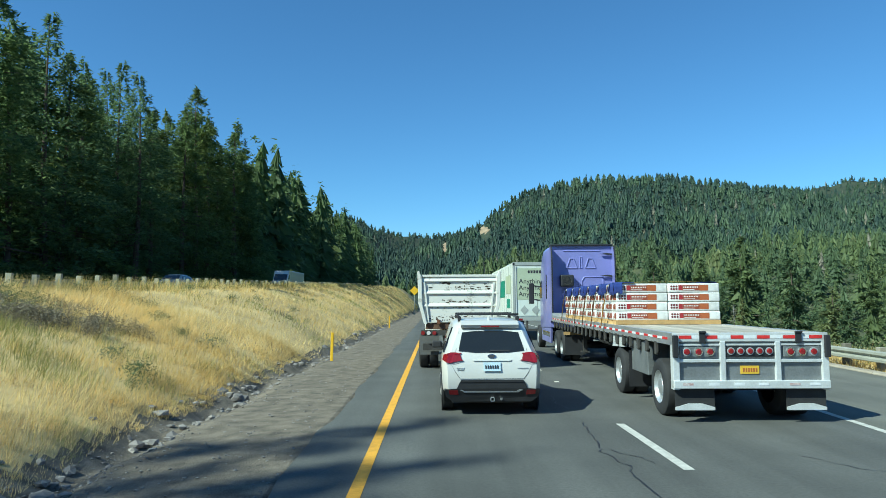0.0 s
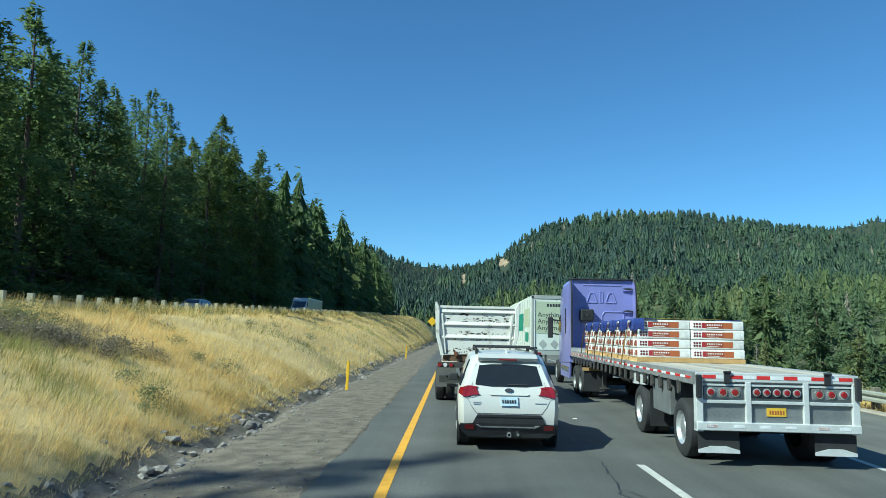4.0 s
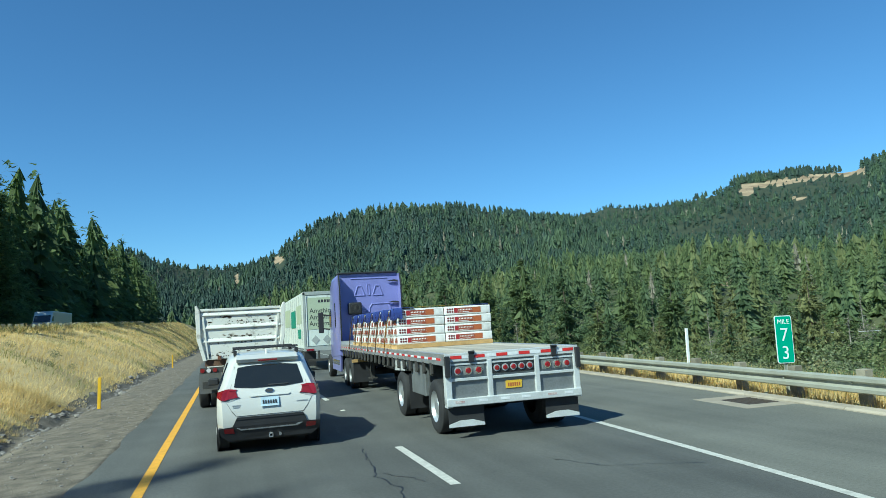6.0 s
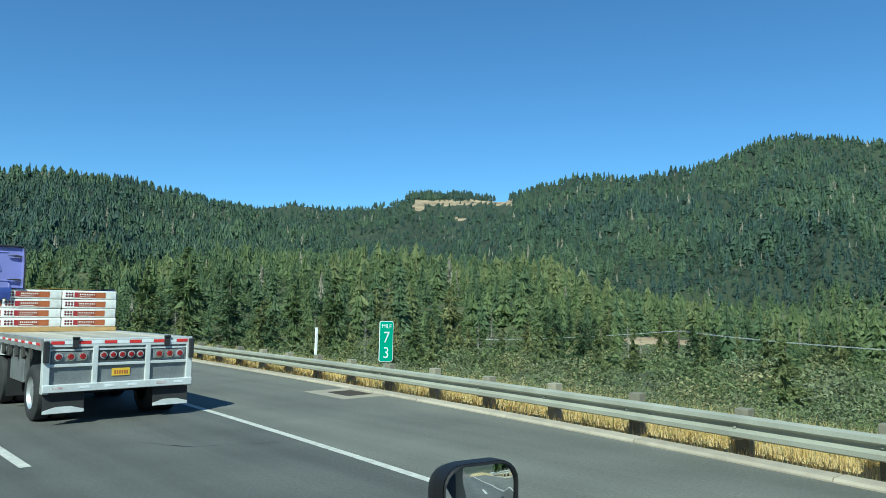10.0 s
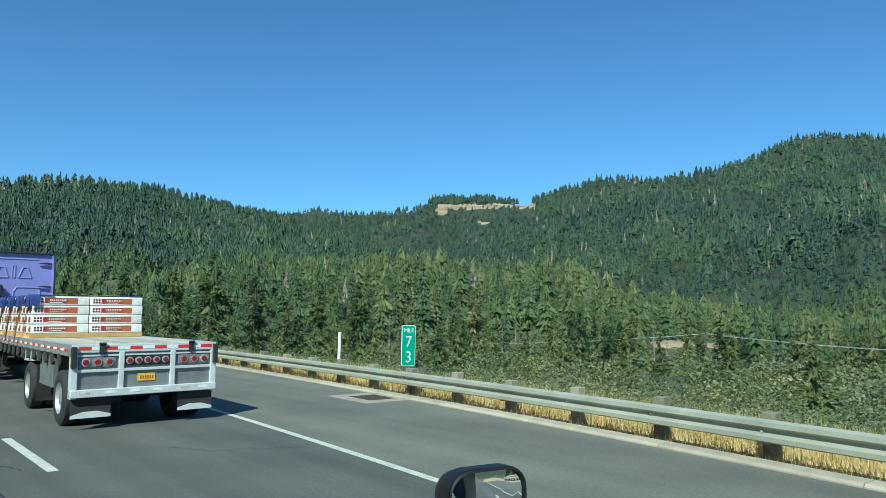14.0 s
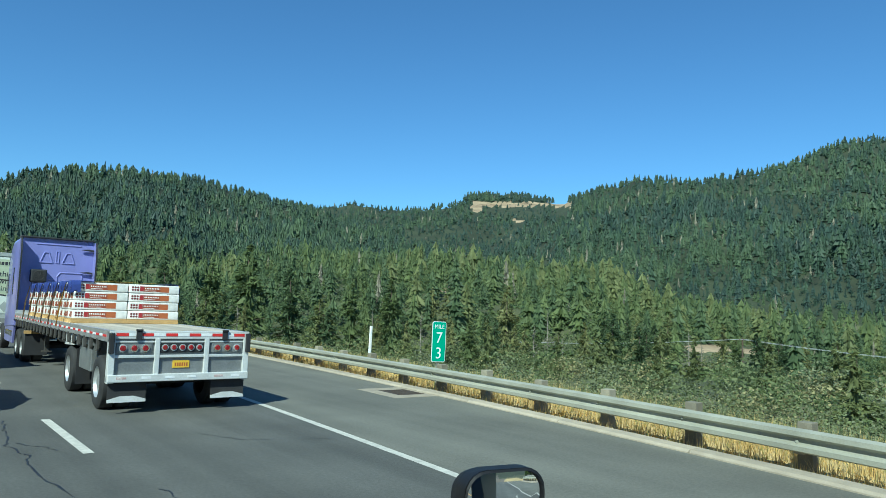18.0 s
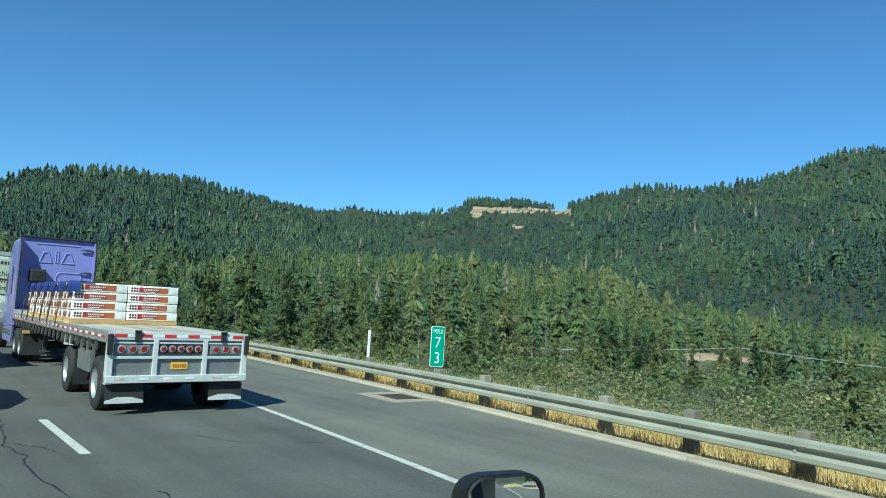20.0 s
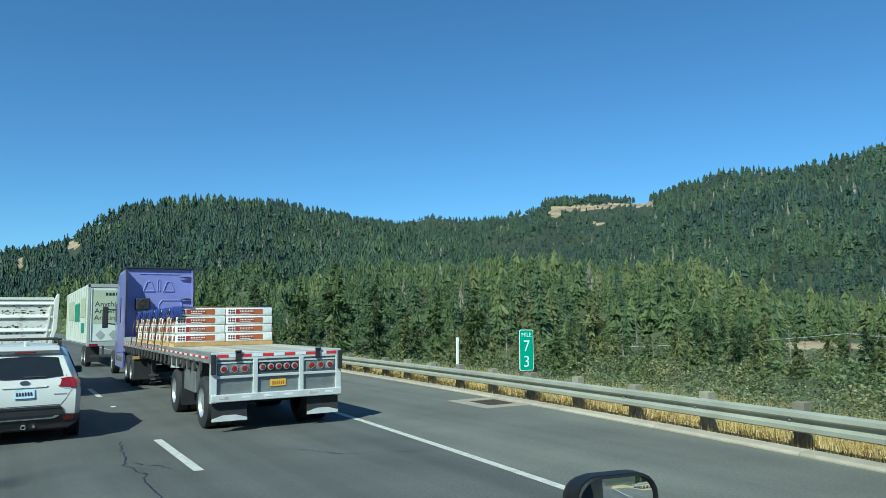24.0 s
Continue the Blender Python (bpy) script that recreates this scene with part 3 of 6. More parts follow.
for k, (y, a) in enumerate(((14.2, 0.0),)):
    gx = float(curb_x(y)) - 0.52
    g = thing("drain_inlet", pose(gx, y, 0, 0, 0, -4), "square storm drain inlet with rusty grate in concrete pad", "drain")
    part("concrete_pad", Build().box(-0.72, 0.5, -0.95, -0.52, -0.05, 0.006).box(-0.72, 0.5, 0.52, 0.95, -0.05, 0.006).box(-0.72, -0.36, -0.52, 0.52, -0.05, 0.006).box(0.4, 0.5, -0.52, 0.52, -0.05, 0.006), CONCRETE, g)
    # Flat dark slab between the bars paints the shade inside the inlet.
    part("pit_shade", Build().box(-0.36, 0.4, -0.52, 0.52, -0.05, 0.003), CHASSIS, g)
    for i in range(9):
        part("grate_bar", Build().box(-0.32, 0.39, -0.44 + i * 0.11 - 0.02, -0.44 + i * 0.11 + 0.02, 0.0, 0.008), GRATE, g)


def rounded(w, h, r, n=5):
    pts = []
    for cx, cy, a in ((w / 2 - r, h / 2 - r, 0), (-w / 2 + r, h / 2 - r, 90), (-w / 2 + r, -h / 2 + r, 180), (w / 2 - r, -h / 2 + r, 270)):
        pts += [(cx + r * math.cos(radians(a + 90 * i / n)), cy + r * math.sin(radians(a + 90 * i / n))) for i in range(n + 1)]
    return pts


def lettering(body, size, parent, x, y, z, material, name="writing", sx=1.0):
    """Upright letters that face the -y side."""
    me = text_mesh(body, size)
    return part(name, me, material, parent, at=Matrix.Translation((x, y, z)) @ pose(0, 0, 0, 90, 0, 0) @ Matrix.Diagonal((sx, 1, 1, 1)))


mile = thing("mile_marker", pose(12.02, 14.35, land_at(12.02, 14.35), 0, 1.0, -6), "green mile marker sign with white numerals on steel post", "road sign")
part("post", Build().box(-0.03, 0.03, 0.03, 0.06, -0.5, 1.6).box(-0.045, -0.03, 0.02, 0.03, -0.5, 1.6).box(0.03, 0.045, 0.02, 0.03, -0.5, 1.6), GALV, mile)
panel = part("panel", Build().prism([(a, b + 1.28) for a, b in rounded(0.43, 1.06, 0.05)], "y", 0.0, 0.012), SIGN_WHITE, mile)
part("field", Build().prism([(a, b + 1.28) for a, b in rounded(0.395, 1.025, 0.04)], "y", -0.004, 0.002), SIGN_GREEN, panel)
lettering("MILE", 0.155, panel, 0, -0.007, 1.67, SIGN_WHITE)
lettering("7", 0.42, panel, 0, -0.007, 1.37, SIGN_WHITE)
lettering("3", 0.42, panel, 0, -0.007, 0.97, SIGN_WHITE)


def delineator(x, y, h, material, label):
    d = thing("delineator_post", pose(x, y, land_at(x, y), 0, 1.5, 0), label, "delineator", "roadside delineators")
    part("post", Build().prism([(-0.055, 0.0), (-0.04, -0.02), (0.04, -0.02), (0.055, 0.0), (0.04, -0.012), (-0.04, -0.012)], "z", -0.3, h), material, d)
    part("reflector", Build().box(-0.035, 0.035, -0.026, -0.019, h - 0.22, h - 0.06), SIGN_WHITE if material is SIGN_WHITE else SIGN_YELLOW, d)


delineator(13.3, 19.6, 1.45, SIGN_WHITE, "slim white flexible delineator post behind the guardrail")
delineator(-4.15, 28.0, 1.05, SIGN_YELLOW, "yellow flexible delineator post on gravel shoulder")
delineator(-4.3, 62.0, 1.05, SIGN_YELLOW, "yellow flexible delineator post on gravel shoulder")
dia = thing("curve_sign", pose(-4.2, 128, land_at(-4.2, 128)), "yellow diamond warning sign on a post beside the bank", "road sign")
part("post", Build().box(-0.05, 0.05, 0.0, 0.08, -0.5, 4.9), GALV, dia)
part("panel", Build().prism([(0, 3.55), (0.85, 4.4), (0, 5.25), (-0.85, 4.4)], "y", -0.03, 0.0), SIGN_YELLOW, dia)

# the other carriageway's rail along the crest of the bank
fence = thing("far_guardrail", Matrix(), "weathered wooden guardrail posts along the bank crest", "guardrail")
fp = Build().box(-0.10, 0.10, -0.09, 0.09, -0.5, 0.64).mesh("post", 0.012)
rng = random.Random(4)
for k in range(0, 84):
    y = 10 + 1.55 * k
    x = -14.75 + rng.uniform(-0.04, 0.04)
    part("post", fp, FENCE_WOOD, fence, at=pose(x, y, land_at(x, y) + rng.uniform(-0.05, 0.06), rng.uniform(-2, 2), rng.uniform(-2, 2), rng.uniform(-6, 6)))
for k in range(0, 30):
    y0 = 10 + 3.9 * k
    z = land_at(-15.0, y0 + 1.9)
    part("beam", sweep(W_SHAPE, lambda y: -15.0, y0, y0 + 3.9, 1, 0, z - 0.14), GALV, fence)


# ---------------------------------------------------------------- flatbed trailer
def flatbed(m):
    e = thing("flatbed_trailer", m, "long aluminium flatbed semi-trailer with spread axles and wooden deck", "trailer")
    W = 1.30
    for k in range(9):
        x0 = -W + 0.10 + k * 0.2667
        part("deck_board", Build().box(x0 + 0.004, x0 + 0.262, 0.12, 14.6, 1.455, 1.50 + 0.002 * (k % 2)), DECK, e)
    for s in (-1, 1):
        part("side_rail", Build().prism([(s * W, 1.505), (s * (W - 0.10), 1.505), (s * (W - 0.10), 1.46), (s * (W - 0.03), 1.455), (s * (W - 0.03), 1.34), (s * (W - 0.08), 1.33), (s * (W - 0.08), 1.30), (s * W, 1.30)], "y", 0.0, 14.62), ALU, e)
        part("frame_beam", Build().box(s * 0.45 - 0.07, s * 0.45 + 0.07, 0.3, 14.3, 1.36, 1.44).box(s * 0.45 - 0.02, s * 0.45 + 0.02, 0.3, 14.3, 1.0, 1.36).box(s * 0.45 - 0.07, s * 0.45 + 0.07, 0.3, 14.3, 0.95, 1.0), CHASSIS, e)
    red = Build().box(-0.004, 0.004, 0, 0.28, -0.02, 0.02).mesh("tape")
    red.materials.append(TAPE_RED)
    white = Build().box(-0.004, 0.004, 0, 0.28, -0.02, 0.02).mesh("tape")
    white.materials.append(TAPE_WHITE)
    for k in range(47):
        part("reflective_tape", (red, white)[k % 2], TAPE_RED, e, at=Matrix.Translation((-W - 0.003, 0.25 + 0.302 * k, 1.405)))
    pocket = Build().box(-0.05, 0.0, 0, 0.11, -0.16, 0.05).tube((-0.02, 0.055, -0.19), (0.0, 0.055, -0.12), 0.045, 0.045, 8).mesh("winch", 0.006)
    for k in range(22):
        part("winch" if k % 2 else "stake_pocket", pocket, CHASSIS, e, at=Matrix.Translation((-W + 0.03, 0.9 + 0.62 * k, 1.27)))
    for k in range(16):
        part("cross_member", Build().box(-W + 0.06, W - 0.06, 0.6 + 0.9 * k, 0.68 + 0.9 * k, 1.34, 1.45), CHASSIS, e)
    # rear frame
    rear = part("rear_frame", Build().box(-W, W, -0.02, 0.12, 1.36, 1.505), ALU_DULL, e, "pale aluminium rear frame", bevel=0.008)
    for s in (-1, 1):
        part("corner_post", Build().box(s * 1.245 - 0.055, s * 1.245 + 0.055, -0.03, 0.12, 0.56, 1.365), ALU_DULL, rear, bevel=0.008)
        part("bumper_block", Build().box(s * 1.265 - 0.045, s * 1.265 + 0.045, -0.09, -0.028, 1.10, 1.47), BLACK, rear, bevel=0.012)
        part("upright", Build().box(s * 0.46 - 0.045, s * 0.46 + 0.045, -0.025, 0.10, 0.70, 1.365), ALU_DULL, rear, bevel=0.008)
        part("latch", Build().box(s * 0.80 - 0.05, s * 0.80 + 0.05, -0.05, -0.018, 1.34, 1.50).tube((s * 0.80 - 0.06, -0.05, 1.52), (s * 0.80 + 0.06, -0.05, 1.52), 0.022, n=8), BLACK, rear, bevel=0.005)
        flap = part("mud_flap", Build().box(s * 0.93 - 0.33, s * 0.93 + 0.33, 0.05, 0.065, 0.24, 0.585), RUBBER, e, "dark grey rubber mud flap")
        part("flap_trim", Build().prism([(s * 0.93 - 0.33, 0.215), (s * 0.93 + 0.33, 0.215), (s * 0.93 + 0.33, 0.265), (s * 0.93 + 0.12, 0.325), (s * 0.93 - 0.12, 0.325), (s * 0.93 - 0.33, 0.265)], "y", 0.03, 0.052), ALU_DULL, flap)
    part("bumper", Build().box(-1.30, 1.30, -0.06, 0.10, 0.58, 0.715), ALU_DULL, rear, bevel=0.012)
    for a, b in ((-1.19, -0.505), (-0.415, 0.415), (0.505, 1.19)):
        part("mid_rail", Build().box(a, b, -0.02, 0.08, 1.015, 1.065), ALU_DULL, rear, bevel=0.006)
        part("light_panel", Build().box(a, b, 0.03, 0.06, 1.065, 1.36), ALU_PANEL, rear)
        part("lower_panel", Build().box(a, b, 0.03, 0.06, 0.715, 1.015), ALU_PANEL, rear)
        part("upper_ledge", Build().box(a, b, -0.01, 0.03, 1.295, 1.325), ALU_DULL, rear)
    for x0, x1 in ((-1.17, -0.56), (-0.40, 0.40), (0.56, 1.17)):
        part("light_housing", Build().box(x0, x1, -0.005, 0.03, 1.105, 1.275), BLACK if x0 == -0.40 else ALU_PANEL, rear, bevel=0.008)
    for x in (-1.06, -0.865, -0.67, 0.67, 0.865, 1.06):
        lamp = part("tail_lamp", Build().tube((x, 0.0, 1.19), (x, -0.025, 1.19), 0.074, 0.07, 20), CHROME if abs(x) < 1 else SILVER_TRIM, rear)
        part("lens", Build().tube((x, -0.024, 1.19), (x, -0.045, 1.19), 0.054, 0.04, 18), RED_LENS, lamp, smooth=True)
    for k in range(5):
        x = -0.32 + 0.16 * k
        lamp = part("marker_lamp", Build().tube((x, 0.0, 1.20), (x, -0.02, 1.20), 0.066, 0.062, 20), SILVER_TRIM, rear)
        part("lens", Build().tube((x, -0.02, 1.20), (x, -0.038, 1.20), 0.047, 0.034, 18), RED_LENS if k else DARK_RED_LENS, lamp, smooth=True)
    plate = part("number_plate", Build().box(-0.16, 0.15, 0.015, 0.028, 0.82, 0.955), PLATE_YELLOW, rear, "yellow number plate")
    for k in range(6):
        part("bar", Build().box(-0.12 + 0.042 * k, -0.095 + 0.042 * k, 0.011, 0.016, 0.85, 0.915), PRINT_BROWN, plate)
    for k in range(11):
        x0 = -1.19 + 0.218 * k
        part("reflective_tape", Build().box(x0, x0 + 0.21, -0.025, -0.019, 1.41, 1.465), TAPE_WHITE if k % 2 else TAPE_RED, rear)
    for x0, mt in ((-1.15, TAPE_FADED), (-0.72, TAPE_WHITE), (0.62, TAPE_FADED), (-0.3, TAPE_WHITE), (0.1, TAPE_WHITE), (0.95, TAPE_WHITE)):
        part("worn_tape", Build().box(x0, x0 + 0.17, -0.065, -0.059, 0.635, 0.675), mt, rear)
    # running gear
    for y in (0.95, 4.02):
        part("axle", Build().tube((-1.0, y, 0.5), (1.0, y, 0.5), 0.07, n=12), CHASSIS, e)
        for s in (-1, 1):
            wheel(e, s * 1.27, y, 0.505, 0.28, ALU, s)
            wheel(e, s * 0.96, y, 0.505, 0.28, ALU, s)
            part("hanger", Build().box(s * 0.5 - 0.05, s * 0.5 + 0.05, y - 0.5, y + 0.5, 0.55, 0.95), CHASSIS, e)
    for s in (-1, 1):
        part("side_gusset", Build().prism([(4.75, 1.30), (3.3, 1.30), (3.45, 1.05), (4.75, 1.0)], "x", s * 1.22, s * 1.25), ALU_DULL, e, "pale aluminium gusset")
        part("storage_box", Build().box(min(s * 1.24, s * 0.75), max(s * 1.24, s * 0.75), 1.75, 2.95, 0.62, 1.27), ALU_PANEL, e, "dark grey aluminium box", bevel=0.015)
        part("mud_flap", Build().box(s * 0.93 - 0.33, s * 0.93 + 0.33, 3.12, 3.135, 0.24, 1.0), BLACK, e)
        part("landing_leg", Build().box(s * 0.8 - 0.06, s * 0.8 + 0.06, 10.6, 10.74, 0.45, 1.35).box(s * 0.8 - 0.13, s * 0.8 + 0.13, 10.54, 10.8, 0.42, 0.46), CHASSIS, e)
    part("air_tank", Build().tube((-0.9, 6.2, 1.05), (-0.9, 7.3, 1.05), 0.14, n=16), CHASSIS, e, smooth=True)
    part("headboard_stop", Build().box(-W, W, 14.56, 14.63, 1.40, 1.62), ALU, e)
    return e


FLAT = pose(5.07, 13.45, 0, 0, 0, -1.6)
flatbed(FLAT)


# ---------------------------------------------------------------- packs of shingles on the deck
def stack(m):
    e = thing("shingle_pallet", m, "white-wrapped shingle bundles with red and brown print on a pallet", "pallet load", "pallet loads on the trailer")
    for k in range(5):
        part("board", Build().box(-0.60, 0.60, -0.53 + 0.245 * k, -0.53 + 0.245 * k + 0.09, 0.075, 0.10), PALLET, e)
    for k in range(3):
        part("bearer", Build().box(-0.60 + 0.555 * k, -0.60 + 0.555 * k + 0.09, -0.53, 0.54, 0.0, 0.075), PALLET, e)
    part("front_board", Build().box(-0.605, 0.605, -0.545, -0.53, 0.005, 0.095), PALLET, e)
    me = Build().box(-0.595, 0.595, -0.174, 0.174, 0.0, 0.206).mesh("shingle_pack", 0.022, 3, True)
    me.materials.append(WRAP)
    y = -0.1775
    pr = Build()
    for cx in (-0.515, -0.455, -0.395):
        for cz in (0.075, 0.135):
            pr.prism([(cx + 0.026 * math.cos(q * math.pi / 4), cz + 0.026 * math.sin(q * math.pi / 4)) for q in range(8)], "y", y, y + 0.004)
    maroon = pr.mesh("print")
    redp = Build().box(-0.35, -0.262, y - 0.0005, y + 0.004, 0.045, 0.165).mesh("print")
    brown = Build().box(-0.258, 0.13, y, y + 0.004, 0.04, 0.165).mesh("print")
    orange = Build().box(0.132, 0.34, y, y + 0.004, 0.035, 0.17).mesh("print")
    small = Build().box(-0.24, 0.02, y - 0.0006, y + 0.004, 0.056, 0.068).mesh("print")
    ink = Build()
    for k in range(9):
        ink.box(-0.235 + 0.039 * k, -0.213 + 0.039 * k, y - 0.0012, y, 0.10, 0.132)
    ink = ink.mesh("print")
    end = Build().box(-0.5985, -0.5935, -0.14, 0.02, 0.04, 0.165).box(-0.5985, -0.5935, 0.05, 0.10, 0.05, 0.15).box(-0.5985, -0.5935, 0.115, 0.15, 0.04, 0.10).mesh("print")
    for z in range(4):
        for d in range(3):
            j = random.uniform
            b = part("shingle_pack", me, WRAP, e, at=pose(j(-0.022, 0.022), -0.352 + 0.352 * d + j(-0.012, 0.012), 0.10 + 0.215 * z, 0, 0, j(-1.2, 1.2)))
            part("print_end", end, PRINT_RUST, b)
            if d == 0:
                for q, mt in ((maroon, PRINT_MAROON), (redp, PRINT_RED), (brown, PRINT_RUST), (orange, PRINT_BROWN), (small, WRAP), (ink, WRAP)):
                    part("print", q, mt, b)
    return e


def sheet(m):
    """A folded plastic sheet that hangs over a load's edge."""
    b = Build()
    rings = []
    rr = random.Random(9)
    for i in range(6):
        y = -0.27 + 0.54 * i / 5
        d = 0.02 * math.sin(i * 1.7)
        drop = 0.27 + 0.03 * math.sin(i * 2.1)
        top = [(0.45, y, 0.012), (0.15, y, 0.02 + d * 0.3), (0.0, y, 0.018), (-0.035 + d, y, -0.03), (-0.05 - d, y, -0.15), (-0.04 + d, y, -drop)]
        rings.append(top + [(p[0] + 0.006, p[1], p[2] - 0.008) for p in top[::-1]])
    b.loft(rings)
    flap = []
    for i in range(6):
        x = -0.035 + 0.20 * i / 5
        d = 0.015 * math.sin(i * 2.3 + 0.6)
        drop = 0.23 + 0.03 * math.sin(i * 1.9)
        edge = [(x, -0.10, 0.014), (x, -0.27, 0.016), (x, -0.295 + d, -0.03), (x, -0.30 - d, -0.13), (x, -0.29 + d, -drop)]
        flap.append(edge + [(q[0], q[1] + 0.006, q[2] - 0.008) for q in edge[::-1]])
    b.loft(flap)
    ob = part("edge_sheet", b, BLUE_SHEET, smooth=True)
    ob.matrix_basis = m
    return tagged(ob, "blue plastic sheet folded over the load edge", "edge sheet", "edge sheets on the load")


first = None
for k in range(6):
    for s in (-1, 1):
        m = FLAT @ pose(s * 0.602 - 0.03, 4.35 + 1.27 * k + 0.54, 1.503)
        if first is None:
            first = stack(m)
        else:
            copy_thing(first, m)
    y = 4.35 + 1.27 * k + 0.54
    sheet(FLAT @ pose(-1.245, y - 0.29, 1.503 + 0.965))
    sheet(FLAT @ pose(1.185, y - 0.05, 1.503 + 0.965, 0, 0, 180))
    st = Build()
    pts = [(-1.38, y + 0.50, 1.38), (-1.38, y + 0.14, 1.92), (-1.33, y - 0.22, 2.44), (-0.6, y - 0.22, 2.495), (0.6, y - 0.22, 2.495), (1.24, y - 0.22, 2.475), (1.30, y - 0.05, 1.40)]
    rings = []
    for q, p in enumerate(pts):
        tx = (0.018, 0.024, 0.014)[q] if q < 3 else 0.0
        rings.append([(p[0] - tx, p[1] - 0.045, p[2]), (p[0] + tx, p[1] + 0.045, p[2]), (p[0] + tx + 0.004, p[1] + 0.041, p[2] + 0.006), (p[0] - tx + 0.004, p[1] - 0.049, p[2] + 0.006)])
    ob = part("tie_down_strap", st.loft(rings), STRAP_BROWN if k else STRAP_GOLD, bevel=0.0)
    ob.matrix_basis = FLAT
    tagged(ob, "woven strap pulled tight over the load" if k else "yellow woven strap pulled tight over the load", "strap", "tie-down straps")
tarp = Build()
rings = []
for i in range(9):
    a = i / 8
    rr = 0.16 + 0.12 * math.sin(math.pi * a) + 0.02 * math.sin(i * 2.2)
    rings.append([(-1.0 + 2.0 * a, 12.95 + rr * 1.4 * math.cos(q * math.pi / 5), 1.505 + max(0.0, (rr + 0.02 * math.sin(q * 3 + i)) * 1.2 * math.sin(q * math.pi / 5))) for q in range(6)])
ob = part("rolled_tarp", tarp.loft(rings), BLACK, smooth=True)
ob.matrix_basis = FLAT
tagged(ob, "bundled black tarpaulin lying on the front of the deck", "tarpaulin")


# ---------------------------------------------------------------- violet tractor unit
def tractor(m):
    e = thing("tractor_unit", m, "violet sleeper-cab truck tractor with high roof", "truck")

    def ring(y, hw, z0, z1, r, lean=0.0):
        pts = []
        for cx, cz, a in ((hw - r, z1 - r, 0), (-hw + r, z1 - r, 90), (-hw + 0.05, z0 + 0.05, 180), (hw - 0.05, z0 + 0.05, 270)):
            q = r if a < 180 else 0.05
            pts += [(cx + q * math.cos(radians(a + 30 * i)), y + lean * ((cz - z0) / (z1 - z0)), cz + q * math.sin(radians(a + 30 * i))) for i in range(4)]
        return pts
    part("cab_body", Build().loft([ring(0.0, 1.21, 1.05, 4.22, 0.14), ring(0.05, 1.225, 1.03, 4.25, 0.16), ring(2.0, 1.225, 0.95, 4.25, 0.2), ring(2.5, 1.22, 0.9, 4.12, 0.25), ring(3.2, 1.2, 0.9, 3.45, 0.3), ring(3.55, 1.17, 0.9, 3.0, 0.3), ring(4.05, 1.12, 0.9, 2.15, 0.2), ring(5.4, 0.95, 0.75, 1.85, 0.25), ring(5.75, 0.85, 0.7, 1.5, 0.25)]), PURPLE, e, smooth=True)
    part("roof_cap", Build().box(-1.22, 1.22, -0.10, 0.3, 4.215, 4.28), BLACK, e, "black roof seal", bevel=0.02)
    for s in (-1, 1):
        part("side_extender", Build().prism([(-0.52, 1.35), (0.03, 1.25), (0.03, 4.19), (-0.34, 4.16), (-0.52, 3.7)], "x", s * 1.23, s * 1.19), PURPLE, e)
        part("extender_edge", Build().prism([(-0.56, 1.35), (-0.52, 1.35), (-0.52, 3.7), (-0.34, 4.16), (-0.38, 4.18), (-0.56, 3.72)], "x", s * 1.235, s * 1.185), BLACK, e)
        part("side_skirt", Build().prism([(0.3, 0.42), (2.9, 0.42), (2.9, 1.05), (0.1, 1.1)], "x", s * 1.2, s * 1.12), PURPLE, e, bevel=0.01)
        part("sleeper_window", Build().prism([(1.1 + a, 2.65 + b) for a, b in rounded(0.25, 1.0, 0.08)], "x", s * 1.232, s * 1.215), GLASS_DARK, e)
        part("door_window", Build().prism([(2.7, 2.2), (3.45, 2.2), (3.25, 2.85), (2.75, 2.95)], "x", s * 1.225, s * 1.19), GLASS_DARK, e)
        arm = part("mirror_arm", Build().tube((s * 1.2, 3.4, 2.1), (s * 1.55, 3.45, 2.15), 0.03, n=8).tube((s * 1.2, 3.4, 2.7), (s * 1.55, 3.45, 2.75), 0.03, n=8), BLACK, e)
        part("mirror", Build().box(s * 1.58 - 0.11, s * 1.58 + 0.11, 3.38, 3.52, 1.95, 2.85), BLACK, arm, bevel=0.03)
        part("fuel_tank", Build().tube((s * 0.92, 0.4, 0.75), (s * 0.92, 2.6, 0.75), 0.3, n=20), CHROME, e, smooth=True)
    # pressed ribs of the back wall
    def outline(pts, w):
        b = Build()
        n = len(pts)
        for i in range(n):
            b.tube((pts[i][0], 0, pts[i][1]), (pts[(i + 1) % n][0], 0, pts[(i + 1) % n][1]), w, n=8)
        return b
    for x in (-0.36, 0.36):
        part("pressed_rib", outline([(x - 0.2, 3.35), (x + 0.2, 3.35), (x + 0.07, 3.72), (x - 0.07, 3.72)], 0.03), PURPLE, e, smooth=True)
    part("pressed_rib", outline([(-0.045, 3.35), (0.045, 3.35), (0.045, 3.78), (-0.045, 3.78)], 0.024), PURPLE, e, smooth=True)
    part("pressed_rib", outline([(0.02, 1.9), (0.85, 1.9), (0.85, 3.0), (0.12, 3.0), (0.02, 2.85)], 0.028), PURPLE, e, smooth=True)
    part("pressed_rib", outline([(-0.75, 1.9), (-0.1, 1.9), (-0.1, 2.75), (-0.75, 2.75)], 0.02), PURPLE, e, smooth=True)
    part("pressed_rib", Build().tube((-0.7, 0, 4.02), (0.75, 0, 4.02), 0.025, n=8), PURPLE, e, smooth=True)
